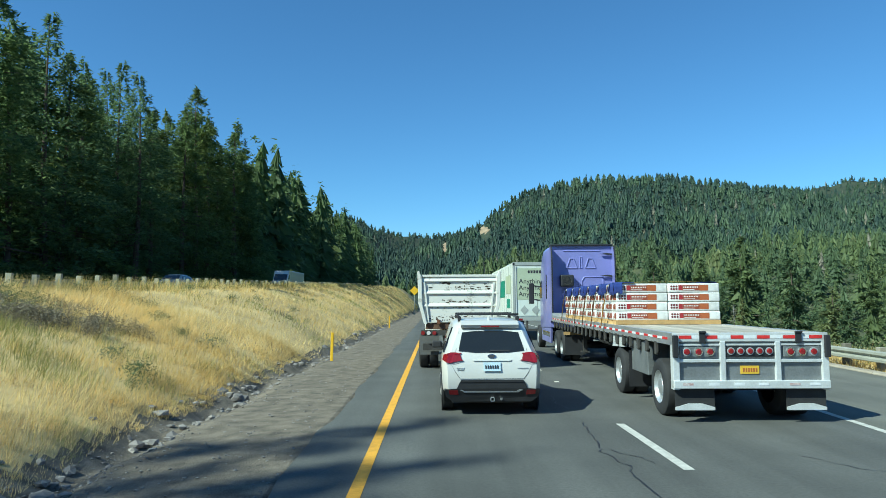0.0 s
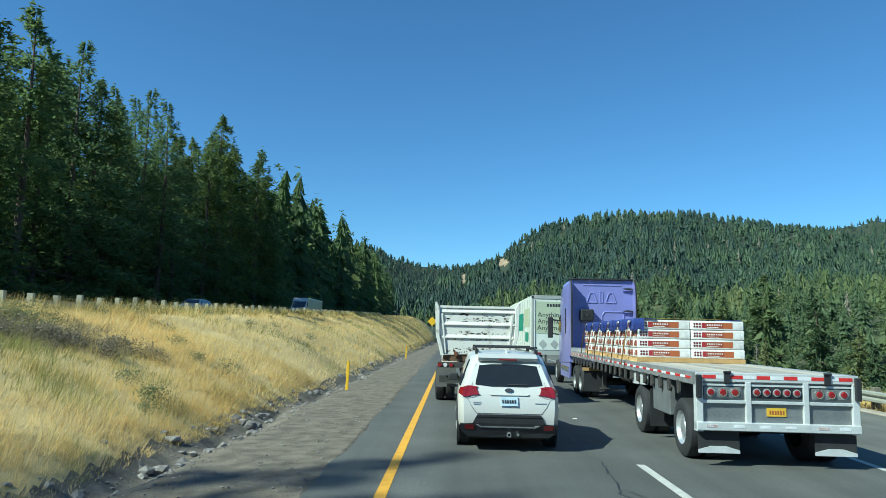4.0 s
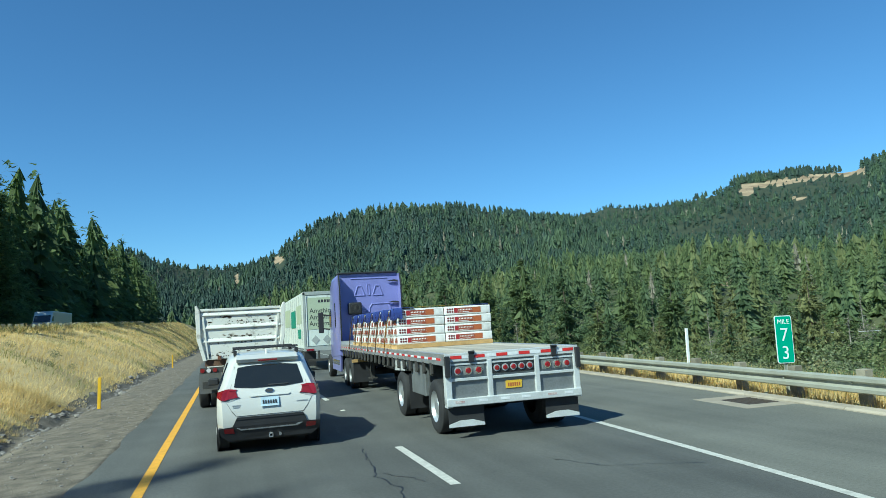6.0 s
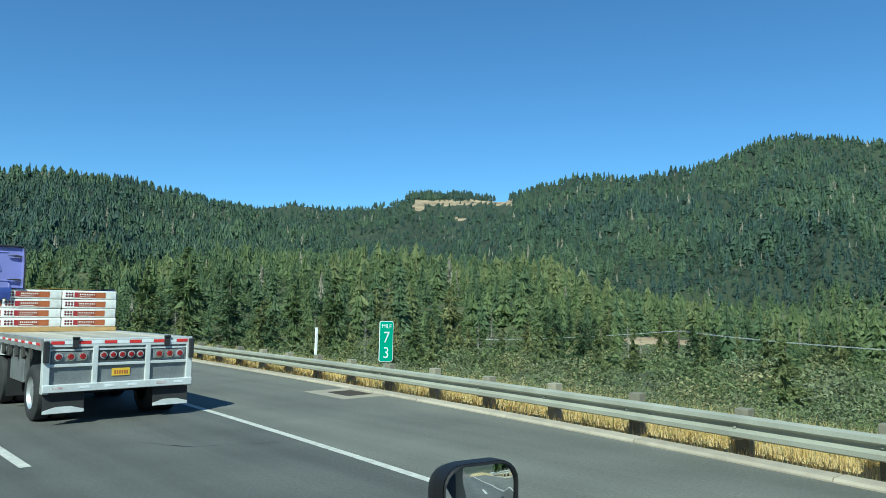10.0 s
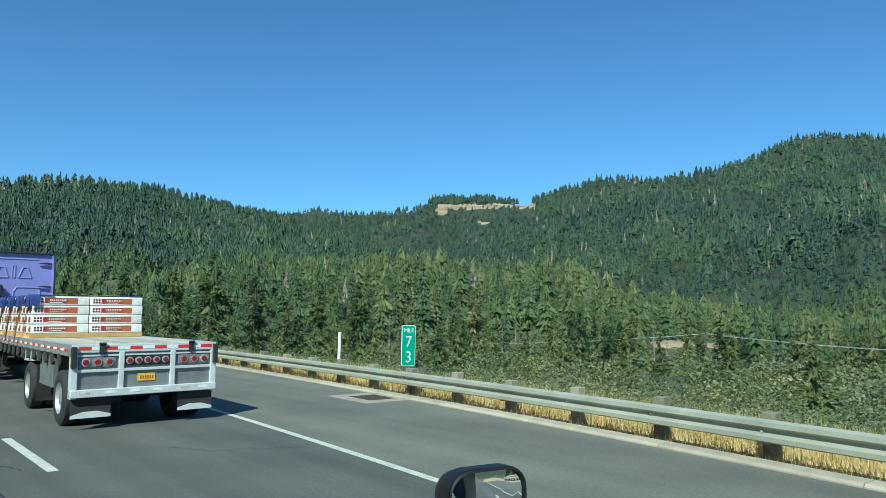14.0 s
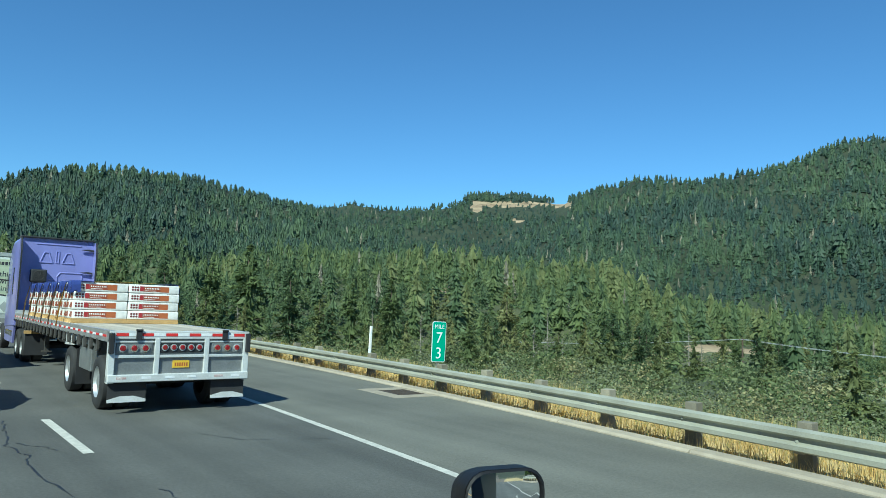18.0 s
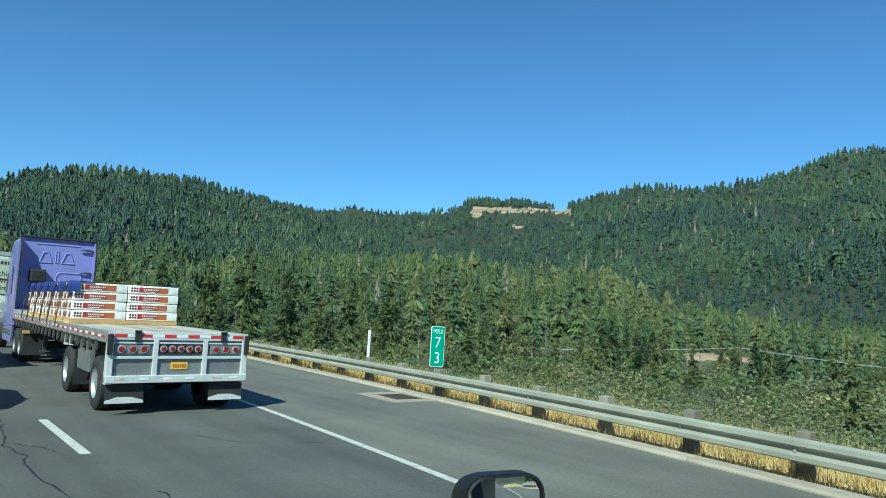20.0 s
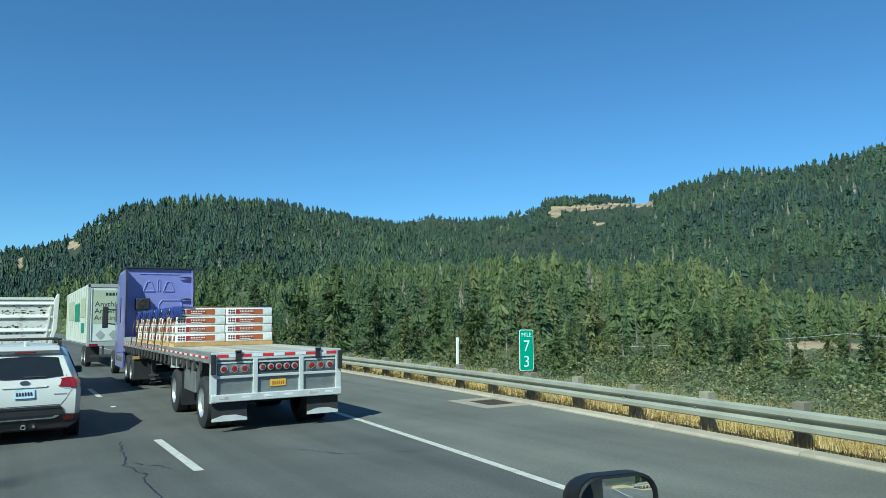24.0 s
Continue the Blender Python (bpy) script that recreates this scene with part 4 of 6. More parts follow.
    for z in (3.9, 3.05, 2.65):
        part("extender_bracket", Build().prism([(0.72, z - 0.01), (1.18, z - 0.06), (1.18, z + 0.01), (1.0, z + 0.03)], "y", -0.12, -0.05), BLACK, e, bevel=0.01)
    fan = part("heater_unit", Build().box(-0.86, -0.34, -0.34, -0.02, 2.62, 3.08), BLACK, e, "black auxiliary cooling unit", bevel=0.05)
    part("fan_ring", lathe([(0.17, 0.0), (0.19, 0.02), (0.17, 0.04), (0.15, 0.02), (0.17, 0.0)], 24), CHASSIS, fan, at=Matrix.Translation((-0.60, -0.35, 2.86)) @ pose(0, 0, 0, 0, 0, 90))
    for k in range(6):
        a = k * math.pi / 6
        part("grille_bar", Build().tube((-0.60 - 0.16 * math.cos(a), -0.352, 2.86 - 0.16 * math.sin(a)), (-0.60 + 0.16 * math.cos(a), -0.352, 2.86 + 0.16 * math.sin(a)), 0.008, n=6), CHASSIS, fan)
    for x in (-0.55, -0.1, 0.1):
        part("air_hose", Build().tube((x, -0.1, 2.3), (x + 0.08, -0.9, 1.35), 0.025, n=8), BLACK if x else PURPLE, e, smooth=True)
    for x in (-0.45, 0.45):
        part("frame_rail", Build().box(x - 0.05, x + 0.05, -3.6, 5.2, 0.75, 1.05), CHASSIS, e)
    part("fifth_wheel", Build().prism([(-0.5, -2.6), (0.5, -2.6), (0.5, -1.6), (-0.5, -1.6)], "z", 1.1, 1.25), CHASSIS, e, bevel=0.02)
    part("deck_plate", Build().box(-0.5, 0.5, -1.2, -0.2, 1.06, 1.09), ALU_PANEL, e)
    for y in (-1.45, -2.8):
        part("axle", Build().tube((-0.95, y, 0.5), (0.95, y, 0.5), 0.09, n=12), CHASSIS, e)
        for s in (-1, 1):
            wheel(e, s * 1.24, y, 0.5, 0.28, ALU_PANEL, s, 0.10)
            wheel(e, s * 0.93, y, 0.5, 0.28, ALU_PANEL, s)
    for s in (-1, 1):
        wheel(e, s * 1.2, 4.4, 0.5, 0.3, ALU, s, 0.03)
        part("mud_flap", Build().box(s * 0.92 - 0.32, s * 0.92 + 0.32, -3.62, -3.6, 0.25, 0.92), BLACK, e)
        part("flap_bracket", Build().box(s * 0.92 - 0.36, s * 0.92 + 0.36, -3.66, -3.56, 0.92, 1.02), PALLET, e, "yellow-brown bracket over the mud flap")
    return e


tractor(FLAT @ pose(-0.03, 15.35, 0))


# ---------------------------------------------------------------- box trailer ahead
def box_trailer(m):
    e = thing("box_trailer", m, "pale box semi-trailer with a printed poster on its doors", "trailer")
    W, Z0, Z1, L = 1.30, 1.18, 4.12, 14.0
    part("body", Build().box(-W, W, 0.05, L, Z0, Z1), VAN_SKIN, e, bevel=0.02)
    for k in range(10):
        part("side_rib", Build().box(-W - 0.014, -W + 0.01, 0.7 + 1.35 * k, 0.76 + 1.35 * k, Z0 + 0.2, Z1 - 0.12), VAN_GREY, e)
    for k, (y0, y1, z0, z1) in enumerate(((1.0, 3.6, 2.5, 3.5), (4.2, 7.2, 2.3, 3.3), (8.0, 12, 2.4, 3.5), (1.4, 3.0, 1.7, 2.2))):
        part("side_poster", Build().box(-W - 0.018, -W - 0.012, y0, y1, z0, z1), VAN_GREEN if k % 2 else VAN_PANEL, e)
    for s in (-1, 1):
        part("door_post", Build().box(s * (W - 0.06) - 0.06, s * (W - 0.06) + 0.06, -0.02, 0.06, Z0, Z1), VAN_GREY, e, bevel=0.01)
        part("door", Build().box(min(0.012 * s, s * (W - 0.13)), max(0.012 * s, s * (W - 0.13)), 0.0, 0.05, Z0 + 0.12, Z1 - 0.2), VAN_SKIN, e, bevel=0.01)
        part("lock_rod", Build().tube((s * 1.12, -0.03, Z0 + 0.1), (s * 1.12, -0.03, Z1 - 0.2), 0.018, n=8), ALU_DULL, e)
        wheel(e, s * 1.25, 1.3, 0.5, 0.28, ALU, s)
        wheel(e, s * 1.25, 2.6, 0.5, 0.28, ALU, s)
        part("mud_flap", Build().box(s * 0.95 - 0.3, s * 0.95 + 0.3, 0.55, 0.57, 0.25, 1.1), BLACK, e)
        part("tail_lamp", Build().box(s * 1.0 - 0.2, s * 1.0 + 0.2, -0.05, -0.02, Z0 - 0.12, Z0 - 0.02), RED_LENS, e)
        part("bumper_leg", Build().box(s * 0.55 - 0.05, s * 0.55 + 0.05, 0.0, 0.08, 0.55, Z0), CHASSIS, e)
    part("header", Build().box(-W, W, -0.02, 0.06, Z1 - 0.16, Z1 + 0.02), VAN_GREY, e, bevel=0.01)
    part("sill", Build().box(-W, W, -0.04, 0.06, Z0 - 0.14, Z0 + 0.08), VAN_GREY, e, bevel=0.01)
    part("underride_bar", Build().box(-1.1, 1.1, -0.02, 0.08, 0.5, 0.62), CHASSIS, e)
    poster = part("poster", Build().box(-1.08, 1.08, -0.012, -0.002, 2.15, 3.82), VAN_PANEL, e, "pale green poster with dark lettering")
    for z, s in ((3.12, "Anything"), (2.78, "Anywhere"), (2.44, "Anytime!")):
        me = text_mesh(s, 0.36)
        ob = part("writing", me, INK, poster, at=Matrix.Translation((-0.98, -0.016, z)) @ pose(0, 0, 0, 90, 0, 0))
        w = max(q.co.x for q in me.vertices)
        ob.matrix_basis = Matrix.Translation((-0.98 + w, -0.016, z)) @ pose(0, 0, 0, 90, 0, 0)
    for k in range(7):
        part("bar", Build().box(-0.5 + 0.15 * k, -0.39 + 0.15 * k, -0.018, -0.011, 3.55, 3.7), INK, poster)
    for x in (-0.7, -0.1):
        part("placard", Build().prism([(x, 1.35), (x + 0.22, 1.6), (x, 1.85), (x - 0.22, 1.6)], "y", -0.012, -0.002), VAN_GREY, e)
    return e


box_trailer(pose(5.15, 38.5, 0))


# ---------------------------------------------------------------- dump truck
def dump_truck(m):
    e = thing("dump_truck", m, "dirty white dump truck with a ribbed steel tailgate", "truck")
    outer = [(-1.0, 1.46), (1.0, 1.46), (1.20, 2.0), (1.22, 2.84), (-1.22, 2.84), (-1.20, 2.0)]
    part("bed", Build().loft([[(x, 0.06, z) for x, z in outer], [(x, 5.0, z + 0.05) for x, z in outer]]), DUMP_WHITE, e)
    heap = [[(1.05 * math.cos(a * math.pi / 8), 0.25 + 0.57 * r, 2.80 + (0.10 + 0.05 * math.sin(r * 1.7 + a)) * math.sin(a * math.pi / 8) * (0.5 + 0.5 * math.sin(math.pi * (r + 0.6) / 9))) for a in range(9)] for r in range(9)]
    part("dirt_load", Build().loft(heap), DIRT, e, smooth=True)
    gate = part("tailgate", Build().prism([(-0.97, 1.44), (0.97, 1.44), (1.13, 2.0), (1.15, 2.80), (-1.15, 2.80), (-1.13, 2.0)], "y", -0.02, 0.06), DUMP_WHITE, e, bevel=0.01)
    for z, w in ((2.70, 1.12), (2.33, 1.10), (1.95, 1.06)):
        part("rib", Build().prism([(-0.02, z - 0.045), (-0.065, z - 0.035), (-0.065, z - 0.01), (-0.02, z + 0.075)], "x", -w, w), DUMP_WHITE, gate, bevel=0.006)
    part("top_rib", Build().prism([(-0.02, 2.80), (-0.06, 2.80), (-0.06, 2.87), (0.02, 2.87)], "x", -1.12, 1.12), DUMP_WHITE, gate, bevel=0.006)
    rc = random.Random(17)
    chips = Build()
    for k in range(210):
        z = rc.choice((1.50, 1.55, 1.62, 1.9, 2.02, 2.05, 2.4, 2.42, 2.5, 2.6)) + rc.gauss(0, 0.03)
        x, w, h = rc.gauss(0, 0.55) if k % 3 else rc.uniform(-0.9, 0.9), 0.008 + 0.07 * rc.random() ** 2, 0.006 + 0.024 * rc.random() ** 1.5
        x = max(-0.88, min(0.88, x))
        n = 6
        chips.prism([(x + w * math.cos(q * 6.283 / n) * rc.uniform(0.5, 1.4), z + h * math.sin(q * 6.283 / n) * rc.uniform(0.5, 1.4)) for q in range(n)], "y", -0.0235, -0.019)
    tagged(part("paint_chips", chips, GRATE, gate), "dark rusty paint chips", kind="stuff")
    for s in (-1, 1):
        part("corner_post", Build().prism([(s * 0.96, 1.40), (s * 1.06, 1.40), (s * 1.22, 2.0), (s * 1.25, 2.80), (s * 1.25, 2.97), (s * 1.20, 2.98), (s * 1.12, 2.80), (s * 1.11, 2.0)], "y", -0.11, 0.12), DUMP_WHITE, e, bevel=0.012)
        part("gate_post", Build().prism([(s * 0.90, 1.46), (s * 0.94, 1.46), (s * 1.08, 2.64), (s * 1.02, 2.64)], "y", -0.07, -0.02), DUMP_WHITE, gate, bevel=0.006)
        part("mud_flap", Build().box(s * 0.90 - 0.3, s * 0.90 + 0.3, 0.5, 0.52, 0.45, 1.05), VAN_FLAP, e, "grey rubber mud flap")
        for k in range(3):
            part("tail_lamp", Build().tube((s * (0.75 + 0.17 * k), -0.03, 1.13), (s * (0.75 + 0.17 * k), 0.02, 1.13), 0.06, n=14), CLEAR_LENS if k == 1 else DARK_RED_LENS, e)
        for y in (1.3, 2.65):
            wheel(e, s * 1.22, y, 0.52, 0.28, CHASSIS, s)
            wheel(e, s * 0.91, y, 0.52, 0.28, CHASSIS, s)
        wheel(e, s * 1.2, 6.9, 0.52, 0.3, ALU, s)
        part("chassis_rail", Build().box(s * 0.42 - 0.06, s * 0.42 + 0.06, 0.2, 7.5, 0.85, 1.15), CHASSIS, e)
    for x in (-0.62, 0.62):
        part("latch", Build().box(x - 0.05, x + 0.05, -0.08, -0.02, 1.40, 1.52), RUST, gate)
    part("sill", Build().prism([(-1.02, 1.24), (1.02, 1.24), (1.0, 1.42), (-1.0, 1.42)], "y", 0.02, 0.14), DIRT, e, "brown rusty sill")
    part("lamp_bar", Build().box(-1.15, 1.15, 0.0, 0.10, 1.05, 1.21), CHASSIS, e)
    part("bumper_beam", Build().box(-1.1, 1.1, 0.2, 0.35, 0.6, 0.8), CHASSIS, e)
    part("cab", Build().prism([(5.25, 0.9), (8.4, 0.7), (8.4, 1.6), (7.1, 1.8), (6.7, 2.75), (5.25, 2.8)], "x", -1.12, 1.12), DUMP_WHITE, e, bevel=0.05)
    part("cab_window", Build().box(-0.8, 0.8, 5.22, 5.245, 2.1, 2.6), GLASS_DARK, e)
    part("aerial", Build().tube((1.22, 5.3, 2.6), (1.10, 5.3, 3.55), 0.016, n=6), BLACK, e)
    part("exhaust_stack", Build().tube((1.05, 5.15, 1.2), (1.05, 5.15, 3.1), 0.06, n=12), CHROME, e, smooth=True)
    return e


dump_truck(pose(0.48, 22.6, 0))


# ---------------------------------------------------------------- white estate car
def suv(m):
    e = thing("suv", m, "white sport utility car with tinted rear window and roof rails", "car")

    def ring(pts):
        left = [(-x, y, z) for x, y, z in pts[::-1] if x > 0.001]
        return pts + left
    st = [
        [(0.70, 0.14, 0.30), (0.79, 0.06, 0.46), (0.80, 0.05, 0.66), (0.81, 0.07, 0.90), (0.76, 0.13, 1.08), (0.655, 0.36, 1.36), (0.585, 0.56, 1.56), (0.49, 0.60, 1.625), (0.0, 0.56, 1.66)],
        [(0.78, 0.30, 0.28), (0.885, 0.24, 0.46), (0.90, 0.24, 0.68), (0.895, 0.26, 0.92), (0.855, 0.32, 1.08), (0.735, 0.48, 1.37), (0.64, 0.66, 1.60), (0.53, 0.72, 1.665), (0.0, 0.70, 1.70)],
        [(0.80, 1.0, 0.28), (0.90, 1.0, 0.48), (0.91, 1.0, 0.70), (0.908, 1.0, 0.90), (0.885, 1.0, 1.06), (0.79, 1.0, 1.38), (0.69, 1.0, 1.64), (0.58, 1.0, 1.705), (0.0, 1.0, 1.735)],
        [(0.80, 2.3, 0.28), (0.90, 2.3, 0.48), (0.91, 2.3, 0.70), (0.905, 2.3, 0.90), (0.88, 2.3, 1.04), (0.79, 2.3, 1.38), (0.69, 2.3, 1.65), (0.58, 2.3, 1.71), (0.0, 2.3, 1.74)],
        [(0.80, 3.0, 0.28), (0.90, 3.0, 0.48), (0.91, 3.0, 0.70), (0.90, 3.0, 0.88), (0.87, 3.0, 1.02), (0.77, 2.9, 1.36), (0.66, 2.8, 1.60), (0.56, 2.75, 1.66), (0.0, 2.75, 1.69)],
        [(0.80, 3.6, 0.28), (0.89, 3.6, 0.48), (0.90, 3.6, 0.70), (0.88, 3.6, 0.86), (0.85, 3.6, 0.98), (0.80, 3.55, 1.02), (0.72, 3.5, 1.05), (0.6, 3.5, 1.07), (0.0, 3.5, 1.09)],
        [(0.76, 4.5, 0.30), (0.84, 4.5, 0.48), (0.84, 4.5, 0.65), (0.80, 4.5, 0.80), (0.76, 4.5, 0.88), (0.7, 4.5, 0.91), (0.6, 4.5, 0.93), (0.5, 4.5, 0.94), (0.0, 4.5, 0.95)],
    ]
    hull = Build().loft([ring(s) for s in st], caps=False)
    for s in (st[0], st[-1]):
        hull.loft([[(-x, y, z), (x, y, z)] for x, y, z in s[:-1]] + [[(-0.001, s[-1][1], s[-1][2]), (0.001, s[-1][1], s[-1][2])]], caps=False, closed=False)
    part("body", hull, WHITE_PAINT, e, smooth=True)

    def rear_y(z):
        return float(np.interp(z, (0.30, 0.46, 0.66, 0.9, 1.08, 1.36, 1.56, 1.625), (0.14, 0.06, 0.05, 0.07, 0.13, 0.36, 0.56, 0.60)))

    def panel(name, pts, material, out=0.012, back=0.03, label="", parent=e, curve=0.0):
        b = Build()
        f = [(x, rear_y(z) - out + curve * x * x, z) for x, z in pts]
        b.loft([f, [(x, y + back, z) for x, y, z in f]])
        return part(name, b, material, parent, label)
    panel("rear_window", [(-0.60, 1.155), (-0.30, 1.125), (0.30, 1.125), (0.60, 1.155), (0.585, 1.24), (0.525, 1.48), (0.28, 1.505), (-0.28, 1.505), (-0.525, 1.48), (-0.585, 1.24)], GLASS_DARK, 0.016, label="dark tinted rear window")
    panel("wiper", [(-0.02, 1.150), (0.34, 1.155), (0.34, 1.168), (-0.02, 1.172)], BLACK, 0.028, 0.012)
    part("spoiler", Build().prism([(0.49, 1.555), (0.62, 1.59), (0.85, 1.70), (0.66, 1.69), (0.45, 1.625)], "x", -0.55, 0.55), WHITE_PAINT, e, bevel=0.012)
    part("high_brake_lamp", Build().box(-0.17, 0.17, 0.452, 0.49, 1.575, 1.60), DARK_RED_LENS, e, bevel=0.006)
    for s in (-1, 1):
        c = lambda pts: [(s * x, z) for x, z in pts]
        lamp = panel("tail_lamp", c([(0.68, 1.135), (0.76, 1.13), (0.805, 1.07), (0.825, 0.955), (0.77, 0.945), (0.70, 0.962)]), RED_LENS, 0.046, 0.10, "red wraparound C-shaped tail lamp", curve=0.03)
        panel("upper_arm", c([(0.55, 1.116), (0.69, 1.135), (0.69, 1.095), (0.57, 1.10)]), RED_LENS, 0.040, 0.06, parent=lamp, curve=0.03)
        panel("lower_arm", c([(0.52, 0.99), (0.71, 0.962), (0.71, 1.0), (0.55, 1.006)]), RED_LENS, 0.040, 0.06, parent=lamp, curve=0.03)
        panel("lamp_recess", c([(0.575, 1.10), (0.69, 1.095), (0.70, 1.0), (0.55, 1.005)]), DARK_RED_LENS, 0.034, 0.06, parent=lamp, curve=0.03)
        panel("reverse_lamp", c([(0.52, 0.985), (0.70, 0.966), (0.77, 0.943), (0.825, 0.952), (0.825, 0.92), (0.74, 0.91), (0.62, 0.94)]), LAMP_GREY, 0.022, 0.08, parent=lamp, curve=0.03)
        part("lamp_side", Build().loft([[(s * 0.818, 0.06, 0.95), (s * 0.900, 0.32, 0.99), (s * 0.876, 0.36, 1.08), (s * 0.785, 0.12, 1.12)], [(s * 0.78, 0.10, 0.95), (s * 0.85, 0.36, 0.99), (s * 0.83, 0.40, 1.08), (s * 0.75, 0.16, 1.12)]]), RED_LENS, e)
        panel("bumper_reflector", c([(0.61, 0.375), (0.775, 0.385), (0.785, 0.462), (0.625, 0.462)]), DARK_RED_LENS, 0.045, 0.05, curve=0.015)
        part("side_window", Build().loft([[(s * 0.885, 0.62, 1.10), (s * 0.888, 2.9, 1.07), (s * 0.80, 2.78, 1.36), (s * 0.715, 2.6, 1.58), (s * 0.71, 0.85, 1.57), (s * 0.80, 0.72, 1.35)], [(s * 0.85, 0.62, 1.10), (s * 0.85, 2.9, 1.07), (s * 0.76, 2.78, 1.36), (s * 0.67, 2.6, 1.58), (s * 0.67, 0.85, 1.57), (s * 0.76, 0.72, 1.35)]]), GLASS_DARK, e)
        part("roof_rail", Build().tube((s * 0.56, 0.85, 1.76), (s * 0.57, 2.5, 1.775), 0.022, n=8).box(s * 0.56 - 0.03, s * 0.56 + 0.03, 0.82, 0.95, 1.68, 1.77).box(s * 0.57 - 0.03, s * 0.57 + 0.03, 2.4, 2.52, 1.68, 1.78), BLACK, e)
        part("door_mirror", Build().box(s * 1.0 - 0.11, s * 1.0 + 0.11, 2.72, 2.84, 1.05, 1.2), BLACK, e, bevel=0.03)
        part("sill", Build().box(s * 0.90 - 0.03, s * 0.90 + 0.02, 0.95, 3.3, 0.26, 0.42), BLACK, e, bevel=0.01)
        for y in (0.95, 3.6):
            wheel(e, s * 0.905, y, 0.345, 0.225, SILVER_TRIM, s, 0.02)
            part("wheel_arch", lathe([(0.36, 0), (0.42, 0.0), (0.42, 0.03), (0.36, 0.03), (0.36, 0)], 28), BLACK, e, at=Matrix.Translation((s * 0.90 - 0.012, y, 0.37)))
    for y in (1.0, 2.3):
        part("roof_bar", Build().box(-0.6, 0.6, y - 0.04, y + 0.04, 1.79, 1.825), BLACK, e, bevel=0.01)
    bumper = panel("bumper", [(-0.87, 0.475), (-0.64, 0.49), (-0.585, 0.605), (0.585, 0.605), (0.64, 0.49), (0.87, 0.475), (0.84, 0.34), (0.72, 0.25), (-0.72, 0.25), (-0.84, 0.34)], BLACK, 0.028, 0.14, "black plastic lower bumper")
    panel("bumper_step", [(-0.56, 0.645), (0.56, 0.645), (0.585, 0.605), (-0.585, 0.605)], BLACK, 0.040, 0.06)
    panel("skid_trim", [(-0.575, 0.465), (-0.55, 0.47), (-0.49, 0.438), (0.43, 0.438), (0.49, 0.47), (0.55, 0.465), (0.46, 0.418), (-0.50, 0.418)], SILVER_TRIM, 0.040, 0.02, "silver trim line")
    for x0, x1, z0, z1 in ((-0.035, 0.035, 0.325, 0.335), (-0.035, 0.035, 0.265, 0.275), (-0.035, -0.025, 0.265, 0.335), (0.025, 0.035, 0.265, 0.335)):
        part("hitch_receiver", Build().box(x0, x1, -0.01, 0.25, z0, z1), SILVER_TRIM, e)
    part("exhaust_tip", Build().tube((0.16, 0.05, 0.30), (0.16, 0.3, 0.30), 0.025, n=12), CHROME, e, smooth=True)
    part("underbody", Build().box(-0.72, 0.72, 0.3, 4.3, 0.2, 0.36), CHASSIS, e)
    for s in (-1, 1):
        panel("hatch_seam", [(s * 0.66, 0.78), (s * 0.665, 0.78), (s * 0.732, 0.90), (s * 0.727, 0.90)], BLACK, 0.005, 0.02)
        panel("hatch_seam", [(s * 0.575, 0.668), (s * 0.58, 0.66), (s * 0.668, 0.78), (s * 0.66, 0.78)], BLACK, 0.005, 0.02)
        panel("hatch_seam", [(s * 0.655, 1.13), (s * 0.660, 1.13), (s * 0.582, 1.50), (s * 0.577, 1.50)], BLACK, 0.005, 0.02)
    panel("hatch_seam", [(-0.58, 0.66), (0.58, 0.66), (0.58, 0.665), (-0.58, 0.665)], BLACK, 0.007, 0.02)
    plate = panel("number_plate", [(-0.155, 0.80), (0.155, 0.80), (0.155, 0.955), (-0.155, 0.955)], PLATE_BLUE, 0.03, 0.012, "pale blue number plate")
    for k in range(6):
        panel("bar", [(-0.125 + 0.043 * k, 0.845), (-0.095 + 0.043 * k, 0.845), (-0.103 + 0.043 * k, 0.905), (-0.125 + 0.043 * k, 0.905)], INK, 0.034, 0.003, parent=plate)
    panel("plate_hood", [(-0.36, 1.0), (0.36, 1.0), (0.33, 0.978), (-0.33, 0.978)], WHITE_PAINT, 0.022, 0.03)
    panel("badge_ring", [(0.078 * math.cos(a * math.pi / 8), 1.062 + 0.037 * math.sin(a * math.pi / 8)) for a in range(16)], CHROME, 0.018, 0.012)
    panel("badge", [(0.07 * math.cos(a * math.pi / 8), 1.062 + 0.03 * math.sin(a * math.pi / 8)) for a in range(16)], INK, 0.022, 0.012)
    for k in range(7):
        panel("badge_bar", [(0.46 + 0.029 * k, 0.842), (0.48 + 0.029 * k, 0.842), (0.48 + 0.029 * k, 0.856), (0.46 + 0.029 * k, 0.856)], SILVER_TRIM, 0.012, 0.008)
        if k < 5:
            panel("badge_bar", [(-0.64 + 0.029 * k, 0.845), (-0.62 + 0.029 * k, 0.845), (-0.62 + 0.029 * k, 0.858), (-0.64 + 0.029 * k, 0.858)], SILVER_TRIM, 0.012, 0.008)
            panel("badge_bar", [(-0.63 + 0.024 * k, 0.815), (-0.612 + 0.024 * k, 0.815), (-0.612 + 0.024 * k, 0.825), (-0.63 + 0.024 * k, 0.825)], SILVER_TRIM, 0.012, 0.008)
    part("fin_aerial", Build().prism([(0.75, 1.70), (0.95, 1.71), (0.78, 1.79)], "x", -0.02, 0.02), WHITE_PAINT, e, bevel=0.008)
    return e


suv(pose(0.80, 14.35, 0))


